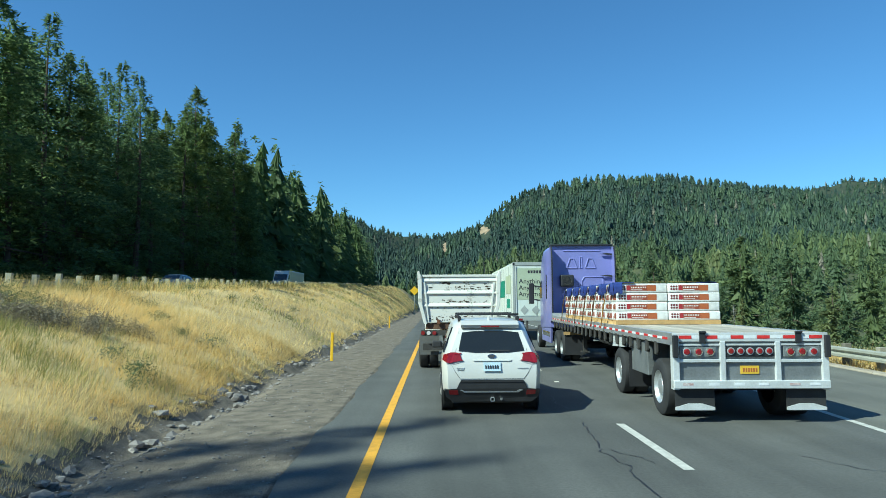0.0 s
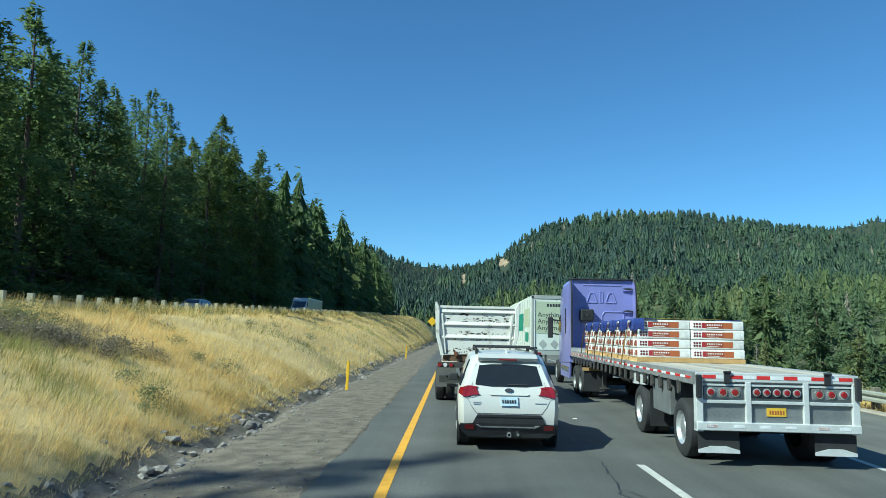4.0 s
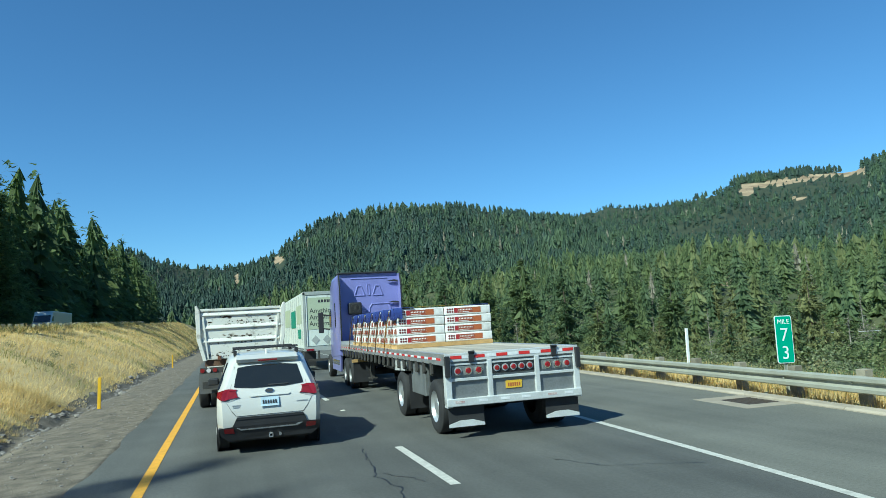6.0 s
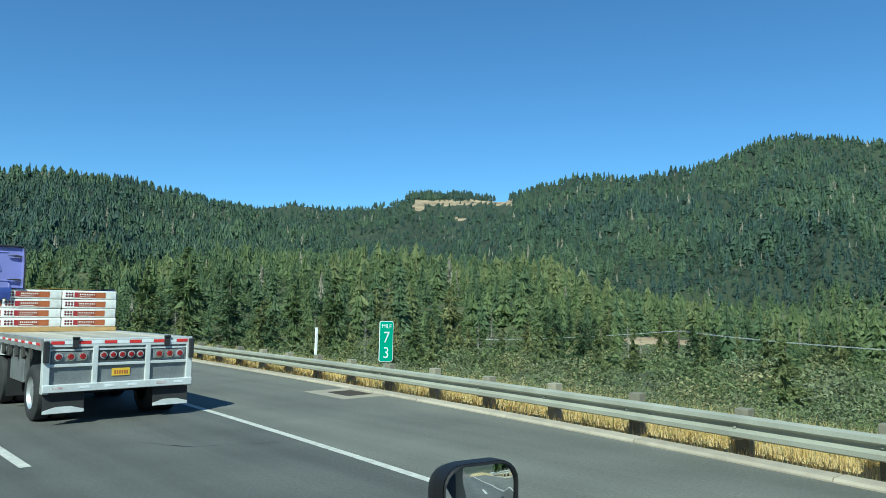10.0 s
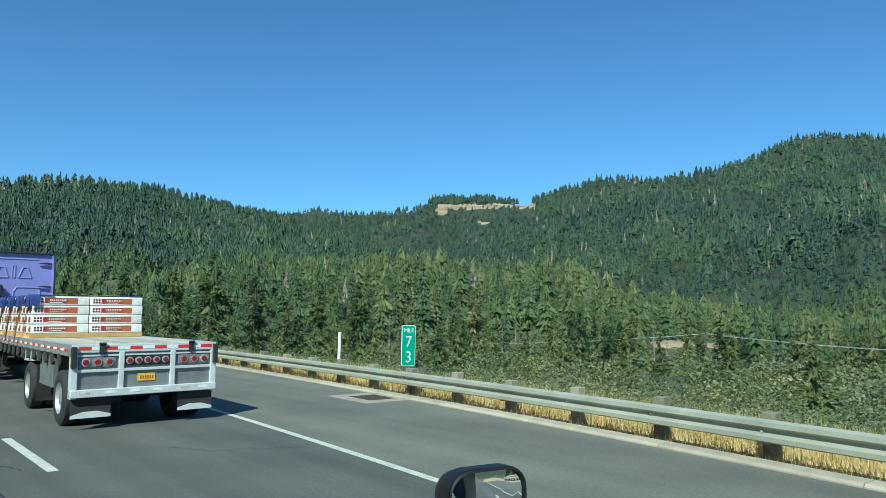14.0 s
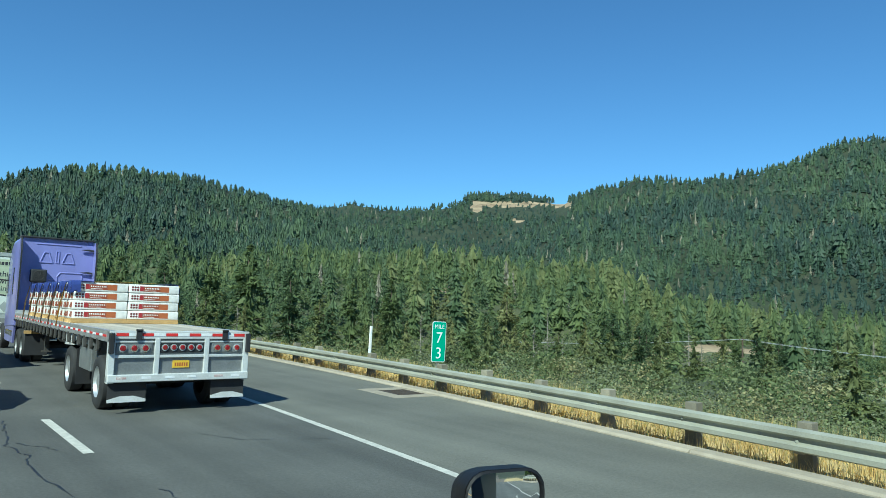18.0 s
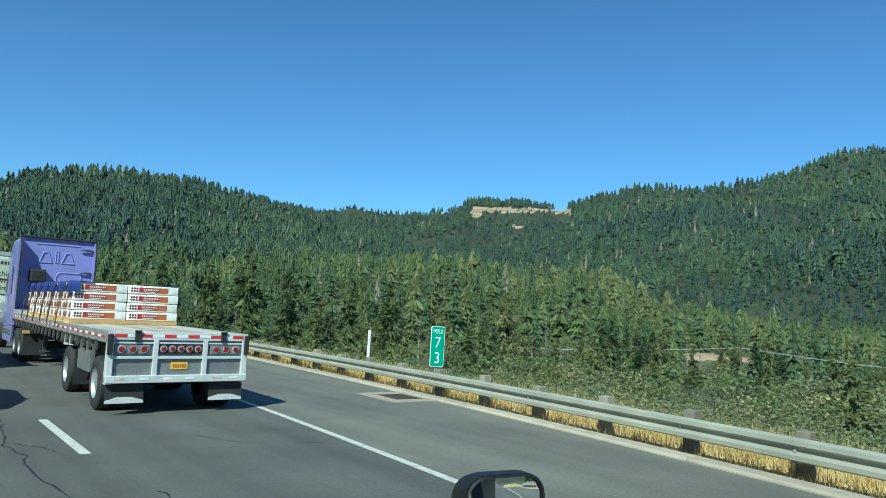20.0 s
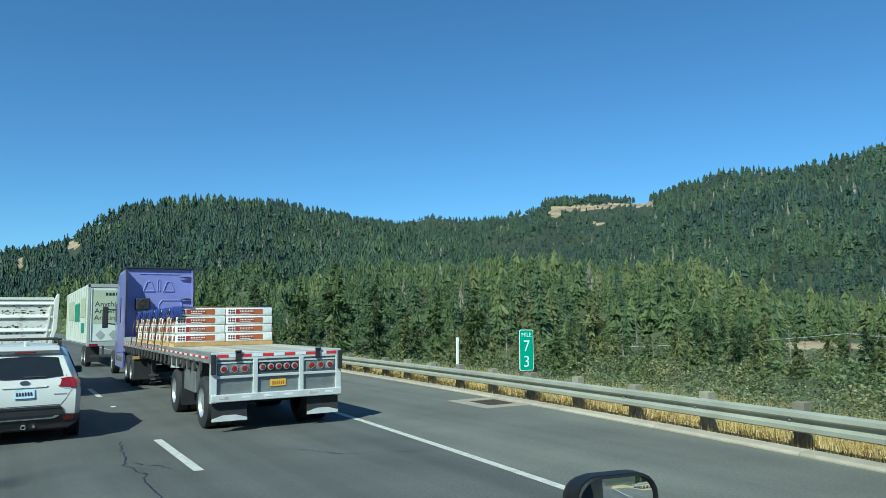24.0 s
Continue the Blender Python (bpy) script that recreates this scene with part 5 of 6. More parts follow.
# ---------------------------------------------------------------- delivery van on the other carriageway
def van(m):
    e = thing("delivery_truck", m, "long white delivery truck on the far carriageway", "truck")
    part("body", Build().prism([(-6.5, 0.4), (5.6, 0.4), (5.6, 1.1), (4.9, 1.25), (4.2, 2.1), (3.8, 2.6), (-6.5, 2.65)], "x", -1.0, 1.0), WHITE_PAINT, e, bevel=0.06)
    part("windscreen", Build().prism([(4.92, 1.30), (4.26, 2.06), (4.30, 2.10), (4.98, 1.33)], "x", -0.85, 0.85), GLASS_DARK, e)
    for s in (-1, 1):
        part("side_window", Build().prism([(3.7, 1.4), (4.6, 1.4), (4.1, 2.0), (3.7, 2.0)], "x", s * 0.99, s * 1.01), GLASS_DARK, e)
        part("headlamp", Build().box(s * 0.8 - 0.15, s * 0.8 + 0.15, 5.55, 5.63, 0.85, 1.05), CLEAR_LENS, e)
        for y in (-4.6, 4.5):
            wheel(e, s * 1.0, y, 0.36, 0.24, SILVER_TRIM, s)
    part("bumper", Build().box(-0.98, 0.98, 5.5, 5.7, 0.35, 0.65), BLACK, e, bevel=0.03)
    return e


van(pose(-21.0, 99.0, land_at(-21.0, 96.0) + 0.02, 0, 0, 180))


def far_car(m):
    e = thing("car", m, "silver car passing behind the crest of the bank", "car")
    prof = [[(s * w, y, z) for s, w, z in ((-1, 0.80, 0.25), (-1, 0.90, 0.55), (-1, 0.88, 0.88), (-1, wt, zt - 0.06), (-0.7, wt, zt), (0.7, wt, zt), (1, wt, zt - 0.06), (1, 0.88, 0.88), (1, 0.90, 0.55), (1, 0.80, 0.25))] for y, wt, zt in ((-2.2, 0.78, 0.95), (-1.9, 0.78, 1.02), (-1.3, 0.66, 1.38), (-0.6, 0.64, 1.47), (0.3, 0.64, 1.46), (0.75, 0.66, 1.36), (1.3, 0.78, 1.0), (2.1, 0.74, 0.84), (2.3, 0.66, 0.70))]
    part("body", Build().loft(prof), SILVER_TRIM, e, smooth=True)
    for s in (-1, 1):
        part("side_window", Build().loft([[(s * 0.885, -1.3, 0.95), (s * 0.885, 1.0, 0.95), (s * 0.70, 0.55, 1.33), (s * 0.69, -1.0, 1.35)], [(s * 0.85, -1.3, 0.95), (s * 0.85, 1.0, 0.95), (s * 0.66, 0.55, 1.33), (s * 0.65, -1.0, 1.35)]]), GLASS_DARK, e)
        for y in (-1.4, 1.4):
            wheel(e, s * 0.9, y, 0.32, 0.2, SILVER_TRIM, s, 0.02)
    part("windscreen", Build().loft([[(-0.66, 1.27, 1.05), (0.66, 1.27, 1.05), (0.58, 0.80, 1.37), (-0.58, 0.80, 1.37)], [(-0.66, 1.20, 1.03), (0.66, 1.20, 1.03), (0.58, 0.74, 1.34), (-0.58, 0.74, 1.34)]]), GLASS_DARK, e)
    return e


far_car(pose(-22.0, 60.0, land_at(-22.0, 60.0) + 0.01, 0, 0, 180))


# ---------------------------------------------------------------- the side mirror of the vehicle the camera rides in
MIRROR_GLASS = mat("mirror_glass", (0.85, 0.87, 0.88), 0.02, metal=1.0, vary=0.02, bump=0.0)
mm = thing("side_mirror", pose(1.83, 1.33, 1.36, 0, 0, -14), "black door mirror with a rounded housing", "mirror")
shell = [[(x * k, y, z * k) for x, z in rounded(0.235, 0.38, 0.06)] for y, k in ((0.0, 0.97), (-0.02, 1.0), (0.03, 0.99), (0.08, 0.9), (0.115, 0.65), (0.125, 0.3))]
inner = [[(x * k, y, z * k) for x, z in rounded(0.235, 0.38, 0.06)] for y, k in ((-0.02, 1.0), (-0.024, 0.965), (0.012, 0.93), (0.03, 0.9), (0.03, 0.3))]
hs = Build().loft(shell[1:], caps=False)
hs.f.append(tuple(range(len(hs.v) - len(shell[0]), len(hs.v))))
SHELL = mat("mirror_shell", (0.012, 0.012, 0.014), 0.5, vary=0.2, scale=6, fine=80, bump=0.05, spec=0.3)
part("housing", hs, SHELL, mm, smooth=True, at=Matrix.Translation((0, 0, 0.10)))
part("rim", Build().loft(inner, caps=False), SHELL, mm, at=Matrix.Translation((0, -0.004, 0.10)))
glass = Build()
rim_line = rounded(0.235, 0.38, 0.05)
dome = lambda x, z: (x, (x * x + z * z) / 2.4, z)
glass.loft([[dome(x * 0.90 * k, z * 0.94 * k) for x, z in rim_line] for k in (1.0, 0.85, 0.7, 0.55, 0.4, 0.25, 0.12, 0.02)], caps=False)
glass.loft([[dome(x * 0.90, z * 0.94) for x, z in rim_line], [(x * 0.90, 0.025, z * 0.94) for x, z in rim_line]], caps=False)
part("glass", glass, MIRROR_GLASS, mm, "slightly domed mirror glass", smooth=True, at=Matrix.Translation((0, -0.012, 0.10)) @ pose(0, 0, 0, 1.3, 0, -7.5))
part("arm", Build().tube((0.0, 0.06, -0.05), (-0.16, 0.05, -0.26), 0.03, n=10), BLACK, mm, smooth=True)
# Slab added for the vehicle's unseen side, drawn out behind to darken the mirror.
door = Build().prism([(-8.5, 0.35), (1.9, 0.35), (1.9, 1.02), (0.9, 1.09), (0.2, 1.12), (0.08, 2.3), (-8.5, 2.5)], "x", 1.54, 1.66)
SLATE = mat("slate_paint", (0.016, 0.020, 0.028), 0.45, vary=0.08, scale=2, bump=0.01)
tagged(part("vehicle_door", door, SLATE, bevel=0.02), "dark slab for the vehicle's mostly unseen side below the mirror arm", "car door")

# ---------------------------------------------------------------- vegetation
def tri_leaves(pos, out, size, g, flat=0.5):
    """One triangle for each position, leaning outwards, with random turn."""
    n = len(pos)
    nrm = g.normal(size=(n, 3)) * (1 - flat) + np.array([0, 0, 1.0]) * flat + out * 0.35
    nrm /= np.linalg.norm(nrm, axis=1)[:, None]
    a = np.cross(nrm, g.normal(size=(n, 3)))
    a /= np.linalg.norm(a, axis=1)[:, None] + 1e-9
    b = np.cross(nrm, a)
    s = (size * g.uniform(0.6, 1.4, n))[:, None]
    v = np.stack([pos + a * s, pos - a * s * 0.5 + b * s * 0.62, pos - a * s * 0.5 - b * s * 0.62], 1)
    return v.reshape(-1, 3)


def tri_sprays(pos, out, size, g):
    """One slim triangle for each position, pointing outwards and a little down, like a spray of needles."""
    n = len(pos)
    a = out + g.normal(size=(n, 3)) * 0.5 + np.array([0, 0, -0.12])
    a /= np.linalg.norm(a, axis=1)[:, None]
    b = np.cross(a, g.normal(size=(n, 3)) * 0.8 + np.array([0, 0, 1.0]))
    b /= np.linalg.norm(b, axis=1)[:, None] + 1e-9
    s = (size * g.uniform(0.6, 1.4, n))[:, None]
    return np.stack([pos + a * s * 1.25, pos - a * s * 0.45 + b * s * 0.36, pos - a * s * 0.45 - b * s * 0.36], 1).reshape(-1, 3)


def crown(h, rad, n, low, size, seed, branches=70, power=0.85, droop=0.28, ragged=0.35, flat=0.5):
    """Corners of a crown's needle tufts, set along drooping branches."""
    g = np.random.default_rng(seed)
    u = low + (1 - low) * g.uniform(0, 1, branches) ** 0.9
    az = g.uniform(0, 2 * np.pi, branches)
    ln = rad * np.clip((1 - u) / (1 - low), 0.02, 1) ** power * g.uniform(1 - ragged, 1 + ragged * 0.6, branches)
    ln *= np.clip((u - low) * 9 + 0.45, 0.3, 1)
    w = ln + 0.15 * rad
    k = g.choice(branches, n, p=w / w.sum())
    t = g.uniform(0.10, 1.0, n) ** 0.5
    d = np.stack([np.cos(az[k]), np.sin(az[k]), np.zeros(n)], 1)
    side = np.stack([-d[:, 1], d[:, 0], d[:, 2]], 1)
    pos = d * (t * ln[k])[:, None] + side * (g.normal(size=n) * 0.22 * ln[k] * t)[:, None]
    pos[:, 2] = u[k] * h + ln[k] * (0.10 * t - droop * t * t) + g.normal(size=n) * 0.012 * h
    return tri_sprays(pos, d, size, g)


def bush(rx, rz, n, size, seed, clumps=9):
    g = np.random.default_rng(seed)
    c = g.normal(size=(clumps, 3))
    c /= np.linalg.norm(c, axis=1)[:, None]
    c = c * np.array([rx, rx, rz]) * g.uniform(0.3, 0.75, (clumps, 1))
    c[:, 2] = np.abs(c[:, 2]) + rz * 0.25
    k = g.integers(0, clumps, n)
    o = g.normal(size=(n, 3))
    o /= np.linalg.norm(o, axis=1)[:, None]
    pos = c[k] + o * np.array([rx, rx, rz]) * (0.42 * g.uniform(0.5, 1.1, (n, 1)))
    pos[:, 2] = np.maximum(pos[:, 2], 0.03)
    return tri_leaves(pos, o, size, g, 0.25)


def skirts(h, rad, seed, tiers=9, sides=9, power=0.9):
    """A conifer of overlapping skirts of drooping, uneven branches."""
    g = np.random.default_rng(seed)
    out = []
    lean = g.normal(size=2) * 0.02 * h
    for k in range(tiers):
        u = (k + g.uniform(-0.25, 0.25)) / tiers
        z0 = h * (0.05 + 0.90 * u)
        r = rad * (1 - u) ** power * g.uniform(0.85, 1.12) + 0.03 * rad
        z1 = min(h, z0 + h * (1.7 / tiers))
        a = np.linspace(0, 2 * np.pi, sides, endpoint=False) + g.uniform(0, 6) + g.normal(size=sides) * 0.16
        rr = r * g.uniform(0.55, 1.2, sides)
        c = lean * u
        ring = np.stack([c[0] + np.cos(a) * rr, c[1] + np.sin(a) * rr, z0 + h * 0.022 * g.normal(size=sides) - 0.10 * rr], 1)
        tip = np.array([c[0] + g.normal() * 0.03 * rad, c[1] + g.normal() * 0.03 * rad, z1])
        for i in range(sides):
            j = (i + 1) % sides
            m = (ring[i] + ring[j]) / 2
            m = np.array([c[0] + (m[0] - c[0]) * 0.58, c[1] + (m[1] - c[1]) * 0.58, m[2] + h * 0.035])
            out += [ring[i], m, tip, m, ring[j], tip]
    return np.array(out)


def plant_many(name, protos, spots, label, category, mats):
    """spots: rows of x, y, z, turn, width scale, height scale, prototype, material. All in one mesh."""
    spots = np.asarray(spots, float)
    vs, ms = [], []
    for p, proto in enumerate(protos):
        s = spots[spots[:, 6] == p]
        if not len(s):
            continue
        c, sn = np.cos(s[:, 3])[:, None], np.sin(s[:, 3])[:, None]
        x = (proto[None, :, 0] * c - proto[None, :, 1] * sn) * s[:, 4:5] + s[:, 0:1]
        y = (proto[None, :, 0] * sn + proto[None, :, 1] * c) * s[:, 4:5] + s[:, 1:2]
        z = proto[None, :, 2] * s[:, 5:6] + s[:, 2:3]
        vs.append(np.stack([x, y, z], 2).reshape(-1, 3))
        ms.append(np.repeat(s[:, 7].astype(int), len(proto) // 3))
    v = np.concatenate(vs)
    me = fast_mesh(name, v, np.arange(len(v)).reshape(-1, 3), mats, np.concatenate(ms))
    ob = new(name, me)
    return tagged(ob, label, category, kind="stuff")


def soup(name, v, mats, index=None):
    return fast_mesh(name, v, np.arange(len(v)).reshape(-1, 3), mats, index)


def trunk_mesh(h, r, seed, limbs=10, low=0.15, dead=False):
    g = random.Random(seed)
    b = Build()
    n, segs = 9, 7
    rings = []
    for k in range(segs + 1):
        u = k / segs
        ox, oy = 0.012 * h * math.sin(u * 3 + seed), 0.010 * h * math.cos(u * 2.3 + seed)
        q = r * (1 - 0.93 * u) * (1.35 if k == 0 else 1)
        rings.append([(ox + q * math.cos(2 * math.pi * i / n), oy + q * math.sin(2 * math.pi * i / n), -0.6 + u * (h * 0.97 + 0.6)) for i in range(n)])
    b.loft(rings)
    for k in range(limbs):
        u = low + (0.9 - low) * (k + g.random()) / limbs
        a = g.uniform(0, 6.28)
        ln = h * (0.17 if not dead else 0.10) * (1 - u) * g.uniform(0.6, 1.2) + 0.3
        p = Vector((0.012 * h * math.sin(u * 3 + seed), 0.010 * h * math.cos(u * 2.3 + seed), u * h))
        b.tube(p, p + Vector((math.cos(a) * ln, math.sin(a) * ln, ln * g.uniform(-0.35, 0.15))), r * 0.22 * (1 - u) + 0.02, 0.012, 5)
        o = len(b.v) - 10
        b.f.append((min(segs, int(u * segs)) * n + k % n, o, o + 1))
    return b


# --- tall conifers beyond the other carriageway
TALL = []
for k, (h, rad, low, mt) in enumerate(((26, 5.2, 0.08, 0), (24, 4.9, 0.05, 1), (28, 5.0, 0.16, 0), (22, 4.6, 0.04, 2), (25, 4.2, 0.08, 1))):
    tr = trunk_mesh(h, 0.34, k, 16).mesh("trunk", smooth=True)
    tr.materials.append(BARK)
    cr = soup("crown", crown(h, rad, 8200, low, 0.235, 20 + k, branches=150, ragged=0.6, power=(0.55, 0.66, 0.5, 0.6, 0.72)[k], flat=0.2), [PINE[mt]])
    TALL.append((h, tr, cr))


def conifer(kind, m, label="tall dark green conifer with drooping branches", group="conifers along the highway"):
    h, tr, cr = TALL[kind]
    e = thing("conifer", m, label, "tree", group)
    part("trunk", tr, BARK, e)
    part("crown", cr, PINE[0], e)
    return e


g = np.random.default_rng(11)
rest = []
heights = lambda y: float(np.interp(y, (0, 45, 58, 80, 125, 170, 340), (21, 21.8, 24.2, 26.3, 28, 29, 28)))
for row, x0 in enumerate((-33, -38, -44, -51, -59)):
    y = 6.0
    while y < 360:
        x, yy = x0 + g.uniform(-1.8, 1.8), y + g.uniform(-1.8, 1.8)
        hh = heights(yy) * (0.86 + 0.17 * g.random()) * (1.0, 0.96, 0.90, 0.84, 0.80)[row] * (0.78 if g.random() < 0.12 else 1)
        z = land_at(x, yy) - 0.2
        kind = int(g.integers(0, 5))
        if row < 2 and 30 < yy < 118:
            s = hh / TALL[kind][0]
            ob = conifer(kind, pose(x, yy, z, 0, 0, g.uniform(0, 360)))
            ob.scale = (s * g.uniform(0.95, 1.25), s * g.uniform(0.95, 1.25), s)
        else:
            rest.append((x, yy, z, g.uniform(0, 6.28), hh / 25 * g.uniform(0.9, 1.25), hh / 25, g.integers(0, 4), g.choice((0, 0, 1, 1, 2))))
        y += (4.5 if row < 2 else 5.4) * (1 + max(0, y - 150) / 200)
# taller ones behind the viewer, whose shade falls over the bank and the shoulder
for k, (x, y, hh) in enumerate(((-33.0, -7.5, 33.5), (-33.4, -10.5, 34.5), (-33.0, -13.0, 33.0), (-33.5, -15.5, 33.5), (-34, -21, 28))):
    ob = conifer(k % 5, pose(x, y, land_at(x, y) - 0.2, 0, 0, g.uniform(0, 360)))
    ob.scale = (1.0, 1.0, hh / TALL[k % 5][0])
# woods that close the view behind
for _ in range(70):
    x, y = g.uniform(22, 75), -25 - 230 * g.random()
    rest.append((x, y, land_at(x, y) - 0.3, g.uniform(0, 6.28), g.uniform(0.5, 0.9), g.uniform(0.5, 0.85), g.integers(0, 4), g.choice((0, 1, 2))))
    rest.append((-34 - 30 * g.random(), y, 1.5, g.uniform(0, 6.28), 0.9, g.uniform(0.7, 1.0), g.integers(0, 4), 0))
for _ in range(90):
    y = g.uniform(-95, -6)
    x = float(curb_x(y)) + g.uniform(7, 34)
    rest.append((x, y, land_at(x, y) - 0.3, g.uniform(0, 6.28), g.uniform(0.28, 0.5), g.uniform(0.25, 0.45), g.integers(0, 4), g.choice((0, 1, 2))))
LOWCROWNS = [np.concatenate([crown(25, 4.9, 240, 0.05 + 0.03 * k, 0.58, 40 + k, branches=110, ragged=0.5, power=0.55, flat=0.2), skirts(24.0, 4.1, 240 + k, 11, 8, 0.55)]) for k in range(4)]
plant_many("dark_conifer_wood", LOWCROWNS, rest, "dense dark conifer wood on both sides of the highway", "wood", PINE)

# --- small dry undergrowth under the wood's edge
und = []
for _ in range(220):
    y = g.uniform(8, 200)
    x = g.uniform(-36, -31.5)
    und.append((x, y, land_at(x, y), g.uniform(0, 6), g.uniform(0.7, 1.7), g.uniform(0.7, 1.8), g.integers(0, 3), g.choice((0, 1, 2))))
BUSHES = [bush(1.0, 1.0, 170, 0.17, 60 + k) for k in range(3)]
plant_many("undergrowth", BUSHES, und, "green shrubs under the edge of the wood", "shrubs", PINE)


# --- forest on the hills
def horizon_table():
    az = np.radians(np.arange(-40, 90, 0.5))
    rad = np.concatenate([np.arange(40, 500, 8.0), np.arange(500, 2600, 25.0)])
    A, R = np.meshgrid(az, rad, indexing="ij")
    el = np.arctan2(land(R * np.sin(A), R * np.cos(A)) - 2.05, R)
    return az, rad, np.maximum.accumulate(el, axis=1)


HZ_AZ, HZ_R, HZ_EL = horizon_table()


def scatter(r0, r1, gap, az0, az1, seed):
    gg = np.random.default_rng(seed)
    xs, ys = [], []
    r = r0
    while r < r1:
        s = gap(r)
        n = max(1, int(radians(az1 - az0) * r / s))
        a = np.radians(az0) + (np.arange(n) + gg.uniform(-0.5, 0.5, n)) * s / r
        rr = r + gg.uniform(-0.6, 0.6, n) * s
        xs.append(rr * np.sin(a))
        ys.append(rr * np.cos(a))
        r += s * 0.9
    x, y = np.concatenate(xs), np.concatenate(ys)
    return x, y, land(x, y), gg


def wanted(x, y, z, top):
    r, az = np.hypot(x, y), np.arctan2(x, y)
    i = np.clip(((az - HZ_AZ[0]) / (HZ_AZ[1] - HZ_AZ[0])).round().astype(int), 0, len(HZ_AZ) - 1)
    j = np.clip(np.searchsorted(HZ_R, r * 0.965) - 1, 0, len(HZ_R) - 1)
    keep = np.arctan2(z + top - 2.05, r) > HZ_EL[i, j] - 0.001
    el = np.degrees(np.arctan2(z - 2.05, r))
    th = np.degrees(top / r) * 1.25
    azd = np.degrees(az)
    for c, e, ca, ce in BARE:
        q = (np.sin(x * 91.7 + y * 37.3) < (0.8 if ca > 2 else 2)) & (((azd - c) / ca) ** 2 + ((el + th * 0.5 - e) / (ce + th * 0.5)) ** 2 < 1)
        keep &= ~q
    keep &= ~((x > -31) & (x < curb_x(y) + 9) & (y < 440))
    return keep


def hill_trees(r0, r1, gap, az0, az1, seed, hh, protos, proto_h, mix):
    x, y, z, gg = scatter(r0, r1, gap, az0, az1, seed)
    n = len(x)
    patch = wavy(x, y, 70.0) + 0.6 * wavy(x, y, 21.0, 1.0) + 0.7 * wavy(x, y, 190.0, 2.0)
    h = hh * np.clip(1 + 0.3 * patch, 0.78, 1.45) * (1 + 0.25 * (np.hypot(x, y) > 1300)) * gg.uniform(0.45, 1.3, n)
    keep = wanted(x, y, z, h) & (gg.random(n) < 0.93 + 0.1 * patch)
    # Painted haze: from 500 m out, tone shifts towards the bluest needles.
    haze = np.clip((np.hypot(x, y) - 500) / 900, 0, 0.6)
    tone = patch + mix - haze * 0.5 + gg.normal(0, 0.45, n)
    az, rr = np.degrees(np.arctan2(x, y)), np.hypot(x, y)
    young = np.exp(-(((az - 62) / 9) ** 2 + ((rr - 600) / 110) ** 2)) + np.exp(-(((az - 53.5) / 2.6) ** 2 + ((rr - 980) / 130) ** 2))
    old = np.exp(-(((az - 57 - (rr - 760) / 60) / 6) ** 2 + ((rr - 760) / 45) ** 2)) + np.exp(-(((az - 68) / 5) ** 2 + ((rr - 640) / 60) ** 2))
    h = h * (1 - 0.12 * np.clip(young, 0, 1)) * (1 + 0.7 * np.clip(old, 0, 1))
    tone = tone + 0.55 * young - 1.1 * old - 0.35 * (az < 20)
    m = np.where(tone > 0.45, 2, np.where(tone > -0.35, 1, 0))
    m = np.where(gg.random(n) < np.where(az < 20, 0.010, 0.028), 3, m)
    w = h / proto_h * gg.uniform(0.75, 1.25, n) * np.where(m == 3, 0.55, 1)
    rows = np.stack([x, y, z - 0.5, gg.uniform(0, 6.28, n), w, h / proto_h, gg.integers(0, len(protos), n), m], 1)
    return rows[keep]


SPIRES = [np.concatenate([skirts(18, 6.8 - 0.5 * k, 170 + k, 4, 5, 0.62), crown(18, 7.2 - 0.5 * k, 7, 0.03, 1.1, 70 + k, branches=20, ragged=0.35, power=0.6, flat=0.2)]) for k in range(5)] + [bush(5.4, 8.0, 40, 2.2, 75, 7)]


def fir(h, rad, n, size, seed, tiers, sides):
    """A fir in the middle distance: fine outer sprays over skirts of branches."""
    return np.concatenate([crown(h, rad * 1.05, n, 0.02, size, seed, branches=90, ragged=0.4, power=0.55, droop=0.30, flat=0.2), skirts(h * 0.96, rad * 0.80, seed + 50, tiers, sides, 0.6)])


NEARFIRS = [fir(13, (4.3, 3.6, 3.0, 4.8, 3.9)[k], 250, 0.36, 80 + k, 8, 8) for k in range(5)] + [bush(4.0 + 0.5 * k, 5.2 - 0.6 * k, 400, 0.36, 90 + k, 22) for k in range(5)]
MIDFIRS = [fir(13, (4.4, 3.7, 3.1, 4.9, 4.0)[k], 28, 0.62, 380 + k, 5, 6) for k in range(5)] + [bush(4.0, 5.0 - 0.6 * k, 96, 0.66, 390 + k, 14) for k in range(4)]
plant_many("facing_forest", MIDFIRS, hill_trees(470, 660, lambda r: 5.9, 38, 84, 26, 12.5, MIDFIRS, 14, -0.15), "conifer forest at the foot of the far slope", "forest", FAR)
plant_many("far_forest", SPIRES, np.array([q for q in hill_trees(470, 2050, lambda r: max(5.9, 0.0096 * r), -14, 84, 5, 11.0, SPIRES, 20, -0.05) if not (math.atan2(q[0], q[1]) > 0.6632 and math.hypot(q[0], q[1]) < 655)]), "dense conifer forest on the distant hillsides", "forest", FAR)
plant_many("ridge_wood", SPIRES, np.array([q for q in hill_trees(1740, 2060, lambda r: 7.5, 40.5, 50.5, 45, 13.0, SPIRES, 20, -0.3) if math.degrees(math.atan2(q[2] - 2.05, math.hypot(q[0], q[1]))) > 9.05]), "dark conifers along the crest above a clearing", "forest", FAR)
